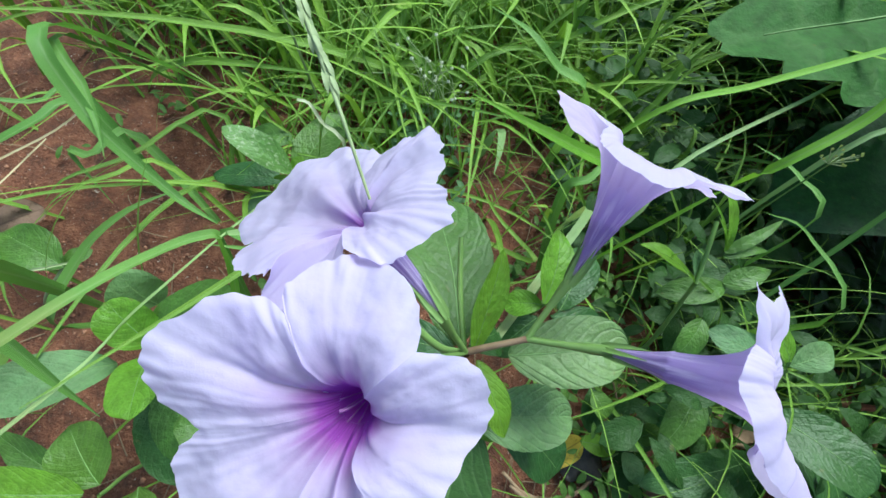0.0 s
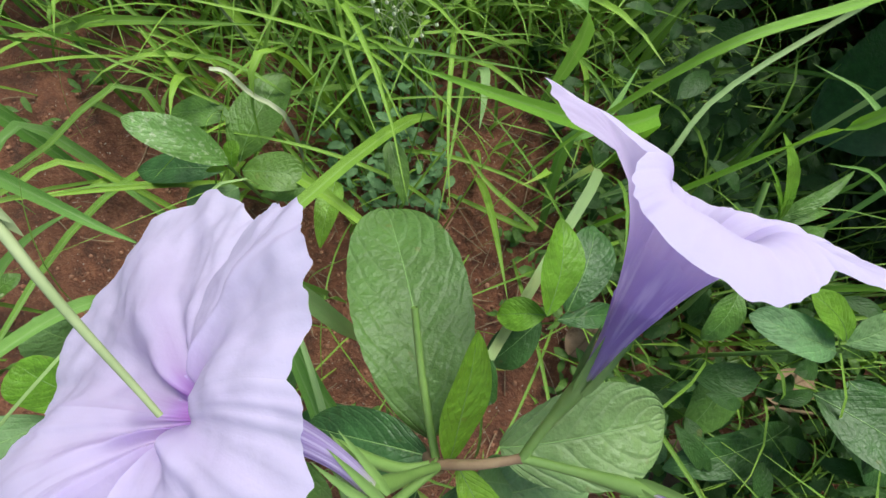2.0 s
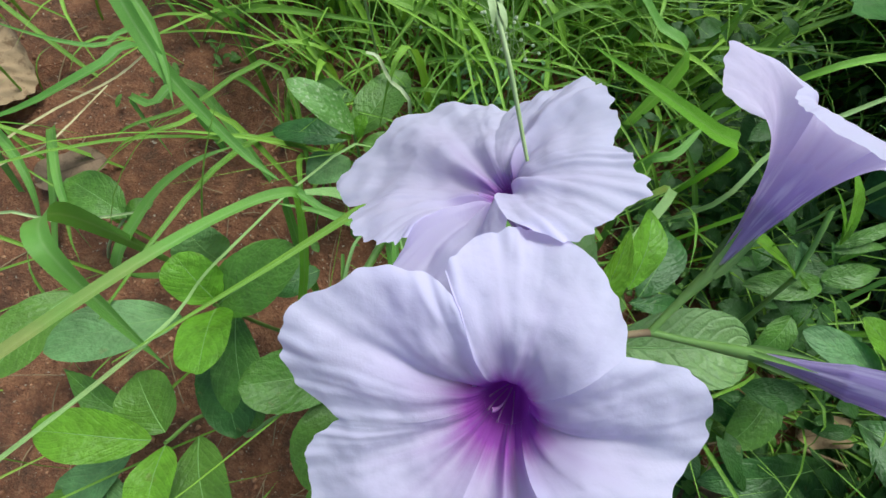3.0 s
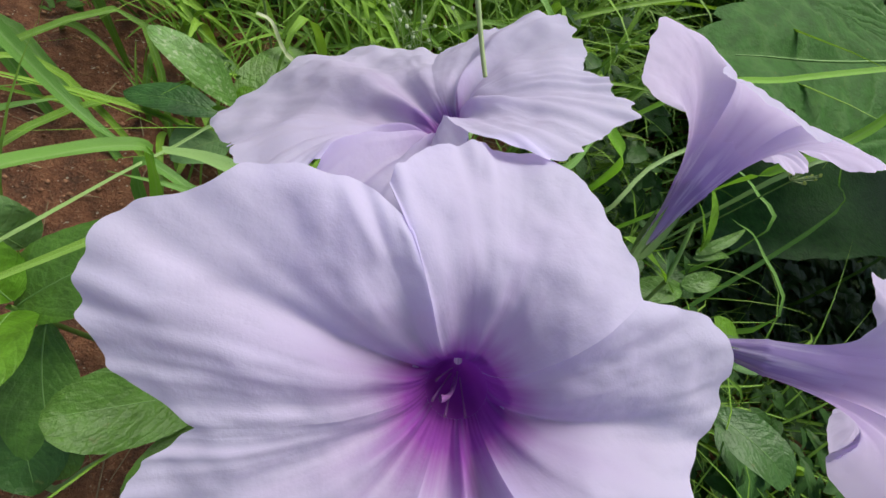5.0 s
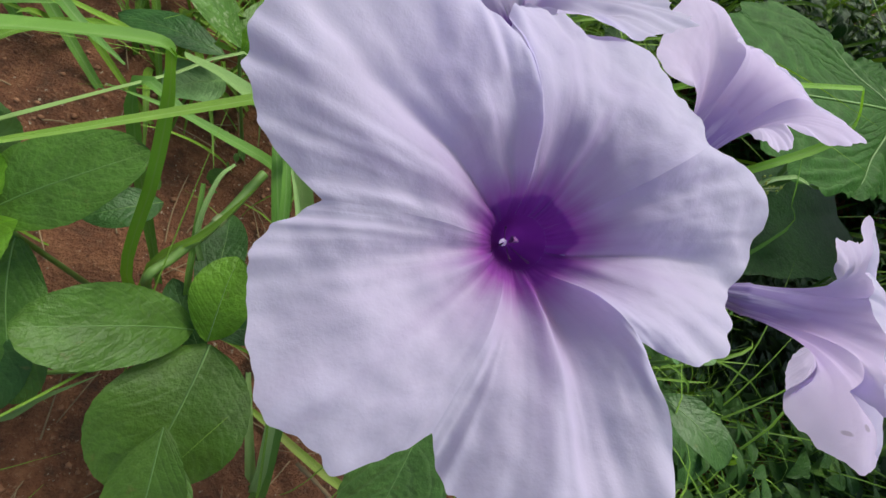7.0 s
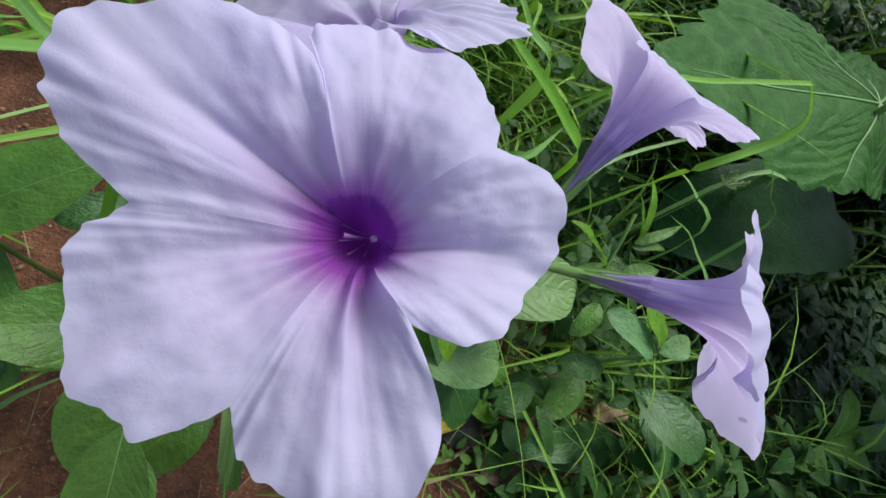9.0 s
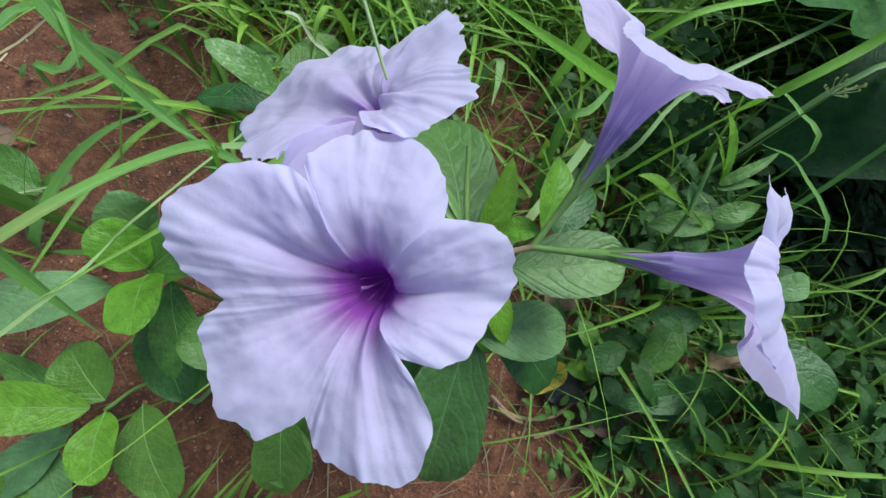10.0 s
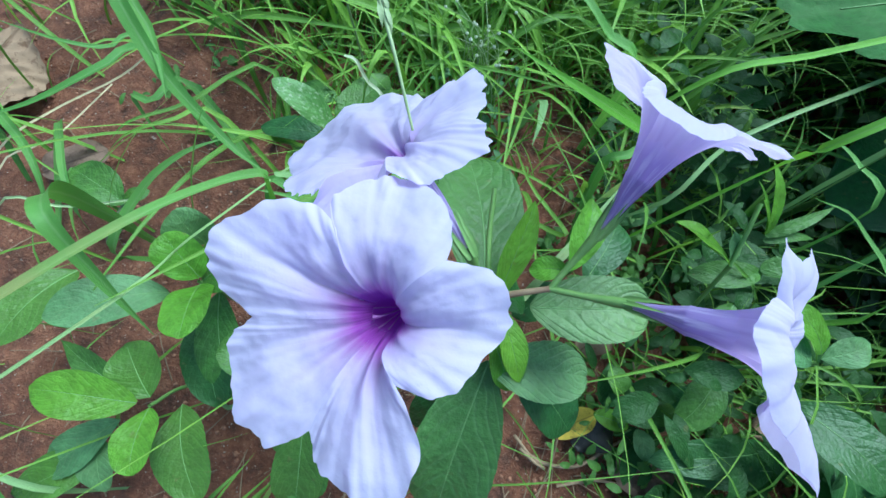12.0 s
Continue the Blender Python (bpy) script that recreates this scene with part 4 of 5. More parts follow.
blade([(-0.0160, 0.0300, ground_height(-0.0160, 0.0300) - 0.004), (-0.0200, 0.0440, 0.0700), (-0.0330, 0.0620, 0.1200), (-0.0400, 0.0630, 0.1420), (-0.0510, 0.0650, 0.1500), (-0.0610, 0.0640, 0.1580), (-0.0690, 0.0590, 0.1680)], 0.0095, 'broad dusty grass blade arching under the flowers', PALEGRASS, rows=30, fold=0.3, taper=0.75)
blade([(-0.0120, -0.0850, ground_height(-0.0120, -0.0850) - 0.004), (-0.0130, -0.0750, 0.0500), (-0.0170, -0.0140, 0.0850), (-0.0290, 0.0200, 0.1000), (-0.0380, 0.0490, 0.1150), (-0.0440, 0.0720, 0.1200)], 0.0078, 'long green grass blade rising under a flower', BLADE, rows=30, fold=0.3, taper=0.6)
blade([(-0.0300, 0.0600, ground_height(-0.0300, 0.0600) - 0.004), (-0.0330, 0.0630, 0.0700), (-0.0410, 0.0660, 0.1000), (-0.0630, 0.0670, 0.1140), (-0.0810, 0.0710, 0.1150), (-0.1040, 0.0730, 0.1150)], 0.0066, 'pointed dark green grass blade crossing a stem', BLADE, rows=26, fold=0.3)
blade([(-0.0660, 0.0060, ground_height(-0.0660, 0.0060) - 0.004), (-0.0660, 0.0080, 0.0500), (-0.0680, 0.0340, 0.0700), (-0.0700, 0.0580, 0.0800)], 0.0032, 'slim dark green grass stem leaning over soil', BLADE, rows=14, taper=0.4)
blade([(-0.0600, 0.0140, ground_height(-0.0600, 0.0140) - 0.004), (-0.0610, 0.0200, 0.0500), (-0.0670, 0.0360, 0.0750), (-0.0650, 0.0610, 0.0800), (-0.0600, 0.0720, 0.0800)], 0.0028, 'slim grass stem curving over the soil', PALEGRASS, rows=18, taper=0.5)
blade([(-0.2050, -0.1400, ground_height(-0.2050, -0.1400) - 0.004), (-0.2160, -0.1180, 0.0500), (-0.2400, -0.0900, 0.0620), (-0.2660, -0.0730, 0.0580), (-0.2950, -0.0520, 0.0450)], 0.0150, 'broad green grass blade leaning over red soil', BLADE, rows=24, taper=0.8)
blade([(-0.1900, -0.1150, ground_height(-0.1900, -0.1150) - 0.004), (-0.2070, -0.1000, 0.0550), (-0.2620, -0.0830, 0.0600), (-0.2950, -0.0750, 0.0500)], 0.0045, 'pale slim grass blade leaning over red soil', PALEGRASS, rows=16)
for k in range(9):
    x, y = -0.135 + 0.012 * (k % 5), -0.135 + 0.006 * (k % 3)
    g = Vector((x, y, ground_height(x, y) - 0.004))
    lean = Vector((0.035 + 0.006 * math.sin(k * 2.1), 0.045 + 0.012 * math.cos(k * 1.7), 0.0))
    blade([g, g + lean * 0.4 + Vector((0, 0, 0.030)), g + lean + Vector((0, 0, 0.034 + 0.008 * math.sin(k)))], 0.0024 + 0.0008 * (k % 3), 'slim green blade of a low grass tuft', GRASS, rows=10)
seed_stalk()
blade([(-0.1700, 0.2700, ground_height(-0.1700, 0.2700) - 0.004), (-0.1770, 0.1760, 0.1500), (-0.1602, 0.1324, 0.1430), (-0.1283, 0.1041, 0.1109), (-0.1055, 0.0902, 0.1039)], 0.0095, 'broad green grass blade bending down over soil', BLADE, rows=24, taper=0.9)
blade([(-0.1750, 0.2600, ground_height(-0.1750, 0.2600) - 0.004), (-0.1804, 0.1795, 0.1400), (-0.1618, 0.1434, 0.1430), (-0.1523, 0.1245, 0.1410), (-0.1477, 0.1083, 0.1358)], 0.0062, 'forked green grass blade hanging down', BLADE, rows=16)
blade([(-0.2000, 0.0500, ground_height(-0.2000, 0.0500) - 0.004), (-0.2049, 0.0378, 0.0600), (-0.1834, 0.0740, 0.0850), (-0.1567, 0.0951, 0.1000), (-0.1329, 0.1111, 0.1000)], 0.0085, 'curved pale green grass blade above the soil', BLADE, start=0.8, rows=18)
blade([(-0.2050, 0.0550, ground_height(-0.2050, 0.0550) - 0.004), (-0.1820, 0.0520, 0.1250), (-0.1600, 0.0340, 0.1630), (-0.1460, 0.0115, 0.1410), (-0.1320, -0.0105, 0.1135)], 0.0120, 'broad dark green grass blade lying over leaves', BLADE, rows=24, start=0.2)
blade([(-0.2000, 0.1600, ground_height(-0.2000, 0.1600) - 0.004), (-0.2328, 0.1958, 0.0600), (-0.2468, 0.1673, 0.0750), (-0.2808, 0.1336, 0.0750), (-0.3230, 0.1152, 0.0700)], 0.0095, 'green grass blade arching over bare soil', BLADE)
blade([(-0.2000, 0.1600, ground_height(-0.2000, 0.1600) - 0.004), (-0.2381, 0.2074, 0.0600), (-0.2536, 0.1883, 0.0700), (-0.2851, 0.1860, 0.0750), (-0.3442, 0.2019, 0.0700)], 0.0055, 'slim green grass blade arching sideways', BLADE)
blade([(-0.3400, 0.1000, ground_height(-0.3400, 0.1000) - 0.004), (-0.3380, 0.1388, 0.0500), (-0.2930, 0.1102, 0.0600), (-0.2776, 0.0821, 0.0500), (-0.2823, 0.0587, 0.0300)], 0.0080, 'green grass blade hanging over the soil', BLADE)
blade([(-0.3000, 0.0500, ground_height(-0.3000, 0.0500) - 0.004), (-0.2947, 0.1373, 0.0400), (-0.2636, 0.0947, 0.0550), (-0.2493, 0.0684, 0.0500), (-0.2572, 0.0585, 0.0200)], 0.0070, 'green grass blade drooping to the soil', BLADE)
blade([(-0.1200, 0.1200, ground_height(-0.1200, 0.1200) - 0.004), (-0.1659, 0.1499, 0.0600), (-0.1888, 0.1314, 0.0750), (-0.2173, 0.1202, 0.0700), (-0.2440, 0.1102, 0.0500)], 0.0045, 'slim yellow-green grass blade curving down', GRASS)
blade([(-0.1200, 0.1300, ground_height(-0.1200, 0.1300) - 0.004), (-0.1443, 0.2054, 0.0500), (-0.1923, 0.1558, 0.0600), (-0.2272, 0.1360, 0.0600), (-0.2444, 0.1233, 0.0500)], 0.0050, 'slim green grass blade over the soil', GRASS)
blade([(-0.1500, 0.1300, ground_height(-0.1500, 0.1300) - 0.004), (-0.2004, 0.1803, 0.0500), (-0.2168, 0.1546, 0.0600), (-0.2364, 0.1604, 0.0550), (-0.2155, 0.1321, 0.0300)], 0.0080, 'short broad green blade by the soil', BLADE)
blade([(-0.3800, 0.0600, ground_height(-0.3800, 0.0600) - 0.004), (-0.3396, 0.1147, 0.0300), (-0.3065, 0.1519, 0.0350), (-0.2651, 0.1839, 0.0400), (-0.2390, 0.2041, 0.0500)], 0.0022, 'creeping brownish grass runner on the soil', STRAW, taper=0.2, fold=0.9)
blade([(-0.3600, 0.0200, ground_height(-0.3600, 0.0200) - 0.004), (-0.3330, 0.0985, 0.0300), (-0.3159, 0.1195, 0.0300), (-0.3002, 0.1354, 0.0300), (-0.2771, 0.1847, 0.0300)], 0.0018, 'thin pale grass runner on the soil', STRAW, taper=0.2, fold=0.9)
blade([(-0.3300, 0.0000, ground_height(-0.3300, 0.0000) - 0.004), (-0.2999, 0.0653, 0.0500), (-0.2553, 0.0689, 0.0500), (-0.2011, 0.0780, 0.0600)], 0.0022, 'thin yellowish grass stem over the soil', STRAWGREEN, taper=0.3, fold=0.9)
blade([(0.1250, 0.1250, ground_height(0.1250, 0.1250) - 0.004), (0.1217, 0.1139, 0.0970), (0.0850, 0.0680, 0.1100), (0.0461, 0.0211, 0.1177)], 0.0058, 'pale grass blade lying across broad leaves', PALEGRASS, taper=0.25)
blade([(0.1200, 0.1000, ground_height(0.1200, 0.1000) - 0.004), (0.1118, 0.1326, 0.0800), (0.1257, 0.1365, 0.1000), (0.1548, 0.1713, 0.1000)], 0.0090, 'broad grass blade behind the flowers', BLADE)
blade([(0.1700, 0.1450, ground_height(0.1700, 0.1450) - 0.004), (0.1500, 0.1330, 0.1100), (0.0820, 0.0970, 0.1810), (0.0225, 0.0985, 0.2120)], 0.0105, 'lime-green broad blade twisting beside a flower', LIMEBLADE, fold=0.25, rows=36, roll=-35, start=0.08, taper=0.98)
blade([(0.1300, 0.2000, ground_height(0.1300, 0.2000) - 0.004), (0.1108, 0.1717, 0.1300), (0.0856, 0.1778, 0.1500), (0.0668, 0.1918, 0.1600), (0.0469, 0.2218, 0.1500)], 0.0085, 'upright broad green grass blade bending over', BLADE, rows=20)
blade([(0.0500, 0.1400, ground_height(0.0500, 0.1400) - 0.004), (0.1027, 0.0940, 0.0400), (0.0693, 0.1233, 0.0600), (0.0483, 0.1510, 0.0800)], 0.0045, 'slim green grass blade leaning', GRASS)
blade([(0.1300, 0.1200, ground_height(0.1300, 0.1200) - 0.004), (0.1492, 0.1072, 0.0900), (0.1796, 0.1403, 0.1200), (0.2494, 0.1725, 0.1500), (0.2867, 0.1933, 0.1600)], 0.0032, 'long pale grass stem reaching sideways', PALEGRASS, rows=20, taper=0.5)
blade([(0.0750, 0.1150, ground_height(0.0750, 0.1150) - 0.004), (0.0800, 0.1080, 0.1200), (0.0948, 0.1019, 0.2028), (0.1250, 0.1040, 0.2210), (0.1650, 0.1110, 0.2350)], 0.0029, 'yellow-green grass stalk reaching out over the shade', LIMEBLADE, rows=24, taper=0.2)
blade([(0.1650, 0.1110, 0.2350), (0.1760, 0.1040, 0.2270), (0.1710, 0.0960, 0.2165), (0.1520, 0.0870, 0.1970), (0.1500, 0.0900, 0.1600), (0.1400, 0.0950, ground_height(0.1400, 0.0950) - 0.004)], 0.0040, 'snapped yellow-green stalk bent down at its fold', LIMEBLADE, rows=30, taper=0.1, start=0.8)
blade([(0.2500, 0.0800, ground_height(0.2500, 0.0800) - 0.004), (0.2350, 0.0900, 0.1300), (0.2255, 0.1180, 0.1450), (0.2123, 0.1433, 0.1379)], 0.0058, 'slim blue-green grass blade in the shade', BLADE)
blade([(0.2600, 0.0500, ground_height(0.2600, 0.0500) - 0.004), (0.2455, 0.0392, 0.1200), (0.2256, 0.0828, 0.1400), (0.1918, 0.0904, 0.1500)], 0.0045, 'curved green grass blade in the shade', BLADE)
blade([(0.2500, 0.0300, ground_height(0.2500, 0.0300) - 0.004), (0.3345, 0.1221, 0.1200), (0.3083, 0.1390, 0.1500), (0.2319, 0.1332, 0.1900)], 0.0042, 'thin green stem curving up in the shade', BLADE)
blade([(0.2400, 0.1000, ground_height(0.2400, 0.1000) - 0.004), (0.2544, 0.1335, 0.1500), (0.3348, 0.1529, 0.1600), (0.5045, 0.2004, 0.1600)], 0.0034, 'thin green stem crossing the shaded leaves', PALEGRASS, taper=0.3)
blade([(-0.0500, 0.1400, ground_height(-0.0500, 0.1400) - 0.004), (-0.0398, 0.1541, 0.0850), (-0.0537, 0.1615, 0.1050), (-0.0593, 0.1647, 0.1180), (-0.0662, 0.1655, 0.1200)], 0.0027, 'dried whitish grass leaf bent over', BONE, taper=0.3)
blade([(0.0600, 0.2000, ground_height(0.0600, 0.2000) - 0.004), (0.0781, 0.2093, 0.0450), (0.0760, 0.1850, 0.0550), (0.0700, 0.1610, 0.0550)], 0.0085, 'small pale leaf hanging above the soil', PALEGRASS)
blade([(-0.0300, -0.0100, ground_height(-0.0300, -0.0100) - 0.004), (-0.0200, -0.0289, 0.0800), (-0.0304, 0.0198, 0.1100), (-0.0373, 0.0554, 0.1300), (-0.0505, 0.0848, 0.1300)], 0.0062, 'upright green grass blade beside the flowers', BLADE, rows=16)
blade([(-0.0300, -0.0200, ground_height(-0.0300, -0.0200) - 0.004), (-0.0166, -0.0731, 0.0600), (-0.0204, -0.0148, 0.1000), (-0.0267, 0.0327, 0.1200), (-0.0396, 0.0706, 0.1200)], 0.0050, 'upright light green grass blade beside the flowers', PALEGRASS, rows=16)
blade([(-0.0800, -0.0300, ground_height(-0.0800, -0.0300) - 0.004), (-0.0809, 0.0120, 0.0700), (-0.0597, 0.0300, 0.1000), (-0.0452, 0.0472, 0.1200)], 0.0045, 'slanting green grass blade', GRASS)
blade([(-0.0900, 0.0200, ground_height(-0.0900, 0.0200) - 0.004), (-0.1005, 0.0799, 0.1000), (-0.0757, 0.0746, 0.1050), (-0.0471, 0.0699, 0.1000)], 0.0060, 'green grass blade slanting across', BLADE)
blade([(-0.0300, -0.0400, ground_height(-0.0300, -0.0400) - 0.004), (0.0422, -0.0832, 0.0300), (0.0475, -0.0538, 0.0500), (0.0502, -0.0295, 0.0600)], 0.0050, 'short green grass blade by the soil', GRASS)
blade([(-0.1600, -0.0300, ground_height(-0.1600, -0.0300) - 0.004), (-0.1243, -0.0513, 0.0300), (-0.1073, -0.0412, 0.0400), (-0.0908, -0.0301, 0.0400)], 0.0035, 'thin green runner over red soil', PALEGRASS)

dry_leaf = thing('dry_leaf', (-0.4104, 0.1999, ground_height(-0.4104, 0.1999)), 'pale beige dead leaf with brown blotches on soil', 'dead leaf', '')
leaf(dry_leaf, (-0.4061, 0.1407, 0.0100), (-0.3787, 0.2385, 0.0220), 0.0776, DEADLEAF, a=0.55, b=0.55, arch=0.05, fold=-0.12, wave=0.11, rows=60, cols=25, quilt=0.03, teeth=0.03, name='blade')
stem(dry_leaf, [(-0.4085, 0.1320, 0.0085), (-0.4061, 0.1407, 0.0106), (-0.3924, 0.1896, 0.0222), (-0.3787, 0.2385, 0.0224)], 0.0011, 0.0004, TWIG, 'midrib')

brown_leaf = thing('dry_leaf', (-0.3098, 0.1242, ground_height(-0.3098, 0.1242)), 'flat grey-brown dead leaf sunk in the soil', 'dead leaf', '')
leaf(brown_leaf, (-0.3245, 0.1080, 0.0060), (-0.2777, 0.1347, 0.0120), 0.0309, ROTLEAF, a=0.5, b=0.5, arch=0.05, wave=0.1, name='blade')

brown_leaf = thing('dry_leaf', (0.1848, -0.0738, ground_height(0.1848, -0.0738)), 'flat brown dead leaf lying on the soil', 'dead leaf', '')
leaf(brown_leaf, (0.1526, -0.0702, 0.0080), (0.2069, -0.0706, 0.0100), 0.0333, ROTLEAF, a=0.4, b=0.4, arch=0.05, wave=0.1, name='blade')

brown_leaf = thing('dry_leaf', (0.2934, -0.0299, ground_height(0.2934, -0.0299)), 'crumpled brown dead leaf in the undergrowth', 'dead leaf', '')
leaf(brown_leaf, (0.2539, -0.0303, 0.0200), (0.2853, -0.0171, 0.0300), 0.0214, DEADLEAF, a=0.4, b=0.5, arch=0.15, wave=0.2, name='blade')

brown_leaf = thing('dry_leaf', (0.1450, 0.0220, ground_height(0.1450, 0.0220)), 'tan dead leaf propped under the weeds', 'dead leaf', '')
leaf(brown_leaf, (0.1221, 0.0097, 0.0200), (0.1435, 0.0342, 0.0300), 0.0230, DEADLEAF, a=0.4, b=0.5, arch=0.15, wave=0.2, name='blade')

yellow_leaf = thing('fallen_leaf', (0.1236, -0.0423, ground_height(0.1236, -0.0423)), 'yellowed fallen leaf with brown holes on soil', 'dead leaf', '')
leaf(yellow_leaf, (0.1366, -0.0339, 0.0160), (0.1021, -0.0493, 0.0120), 0.0188, WITHERLEAF, a=0.5, b=0.6, arch=0.1, wave=0.1, name='blade')

black_litter = thing('leaf_litter', (0.1392, -0.0505, ground_height(0.1392, -0.0505)), 'wet black rotting leaf scrap on the soil', 'dead leaf', '')
leaf(black_litter, (0.1207, -0.0559, 0.0080), (0.1513, -0.0409, 0.0120), 0.0232, ROT, a=0.4, b=0.4, arch=0.15, wave=0.25, name='blade')


def twig(ctrl, r, label, mat):
    at = Vector(ctrl[0])
    ob = part("twig", tube_data(ctrl, (r, r * 1.15, r * 0.8, r), at, 22, 7, 0, (0.2, 0.55, 0.8), spline), mat, None)
    ob.location = at
    return tagged(ob, label, "twig", "twigs on the soil")


twig([(0.0784, -0.0543, 0.0060), (0.0961, -0.0699, 0.0060), (0.1254, -0.0709, 0.0070), (0.1498, -0.0549, 0.0100), (0.1706, -0.0457, 0.0120), (0.2228, -0.0292, 0.0200)], 0.0013, 'crooked pale brown twig lying on soil', TWIG)
twig([(0.1112, -0.0853, 0.0060), (0.1428, -0.0789, 0.0060), (0.1712, -0.0841, 0.0080), (0.1990, -0.0913, 0.0100)], 0.0012, 'pale brown root lying on the soil', TWIG)
twig([(0.1077, -0.0457, 0.0200), (0.1047, -0.0697, 0.0120), (0.0950, -0.0975, 0.0060)], 0.0006, 'thin reddish dry stem on the soil', BARK)
twig([(0.2440, -0.0354, 0.0300), (0.2646, -0.0400, 0.0250), (0.2864, -0.0457, 0.0200)], 0.0012, 'pinkish straw piece in the weeds', TWIG)
twig([(0.1639, 0.0074, 0.0200), (0.1719, -0.0128, 0.0120), (0.1883, -0.0216, 0.0100)], 0.0006, 'thin dry twig above the soil', TWIG)
twig([(0.0172, 0.2101, 0.0100), (0.0423, 0.1981, 0.0120), (0.0625, 0.1794, 0.0100)], 0.0007, 'thin brown dry stalk on the soil', TWIG)
twig([(0.0089, -0.0715, 0.0050), (0.0204, -0.0800, 0.0070), (0.0327, -0.0899, 0.0060)], 0.0012, 'short grey twig on red soil', BARK)
twig([(0.0832, -0.0630, 0.0060), (0.0939, -0.0710, 0.0080), (0.1017, -0.0747, 0.0060)], 0.0012, 'short tan husk on red soil', TWIG)


culm = thing("jointed_stalk", (-0.0800, 0.0020, ground_height(-0.0800, 0.0020)), "thick fresh green grass stalk with a pale joint", "grass stalk")
stem(culm, [(-0.0800, 0.0020, ground_height(-0.0800, 0.0020) - 0.004), (-0.0770, 0.0070, 0.0850), (-0.0700, 0.0190, 0.0900), (-0.0580, 0.0390, 0.0900), (-0.0460, 0.0670, 0.0900)], 0.0017, 0.0022, STEM, "stalk", rows=24)
stem(culm, [(-0.0590, 0.0373, 0.0901), (-0.0572, 0.0408, 0.0901)], 0.0026, 0.0025, STRAWGREEN, "joint", rows=5)


def white_flowered_weed():
    # many tiny buds on thread-like stems
    rnd = random.Random(17)
    at = Vector((0.03, 0.24, ground_height(0.03, 0.24)))
    top = thing("white_flowered_weed", at, "fine weed dotted with tiny white buds in grass", "plant", "leafy weeds")
    for k in range(26):
        g = at + Vector((rnd.gauss(0, 0.02), rnd.gauss(0, 0.02), 0))
        tip = Vector((rnd.gauss(0.018, 0.018), rnd.gauss(0.232, 0.016), rnd.uniform(0.06, 0.1)))
        stem(top, [g, g.lerp(tip, 0.5) + Vector((0, 0, 0.02)), tip], 0.0004, 0.0003, STRAWGREEN, rows=6)
        part("bud", tube_data([tip - Vector((0, 0, 0.0012)), tip, tip + Vector((0, 0, 0.0014))], (0.0004, 0.0014, 0.0012, 0.0004), at, 6, 7), CREAM, top)


white_flowered_weed()


yellow_spray = thing('flower_spray', (0.2250, 0.1000, ground_height(0.2250, 0.1000)), 'tiny yellow-green flower spray on a thin stem', 'plant', '')
stem(yellow_spray, [(0.2250, 0.1000, ground_height(0.2250, 0.1000) - 0.004), (0.2200, 0.1030, 0.0900), (0.2140, 0.1093, 0.1760)], 0.0007, 0.0004, STEM, 'stem')
for k in range(14):
    p = Vector((0.214, 0.1093, 0.176)) + Vector((0.008 * math.cos(k * 2.4), 0.004 * math.sin(k * 2.4), 0.003 * math.cos(k)))
    stem(yellow_spray, [(0.214, 0.1093, 0.17), p], 0.0002, 0.0002, STRAWGREEN, rows=3)
    part("floret", tube_data([p, p + Vector((0, 0, 0.0014))], (0.0003, 0.0007, 0.0003), origin(yellow_spray), 5, 6), LIMEBUD, yellow_spray)


weed_d = thing('leafy_weed', (-0.2641, 0.0568, ground_height(-0.2641, 0.0568)), 'small weed with a single pale leaf on soil', 'plant', 'leafy weeds')
stem(weed_d, [(-0.2641, 0.0568, ground_height(-0.2641, 0.0568) - 0.004), (-0.2395, 0.0621, 0.0300), (-0.2230, 0.0772, 0.0450)], 0.0011, 0.0008, STRAWGREEN, 'stem')
leaf(weed_d, (-0.2219, 0.0760, 0.0460), (-0.2619, 0.1000, 0.0500), 0.0293, LEAF)
leaf(weed_d, (-0.2273, 0.0764, 0.0400), (-0.2124, 0.0926, 0.0400), 0.0132, LEAF)

weed_t = thing('leafy_weed', (0.3100, -0.0300, ground_height(0.3100, -0.0300)), 'star-shaped weed with light green leaves in shade', 'plant', 'leafy weeds')
stem(weed_t, [(0.3100, -0.0300, ground_height(0.3100, -0.0300) - 0.004), (0.5749, -0.0456, 0.0500), (0.4712, -0.0384, 0.0800)], 0.0012, 0.0009, STEM, 'stem')
leaf(weed_t, (0.4712, -0.0384, 0.0800), (0.5236, 0.0157, 0.0900), 0.0272, LEAF)
leaf(weed_t, (0.4712, -0.0384, 0.0800), (0.3978, -0.0516, 0.0900), 0.0197, LEAF)
leaf(weed_t, (0.4712, -0.0384, 0.0800), (0.5238, -0.0496, 0.0900), 0.0237, LEAF)
leaf(weed_t, (0.4712, -0.0384, 0.0800), (0.4610, -0.0723, 0.0900), 0.0202, DARK)
leaf(weed_t, (0.4712, -0.0384, 0.0800), (0.5799, -0.0125, 0.0900), 0.0221, LEAF)

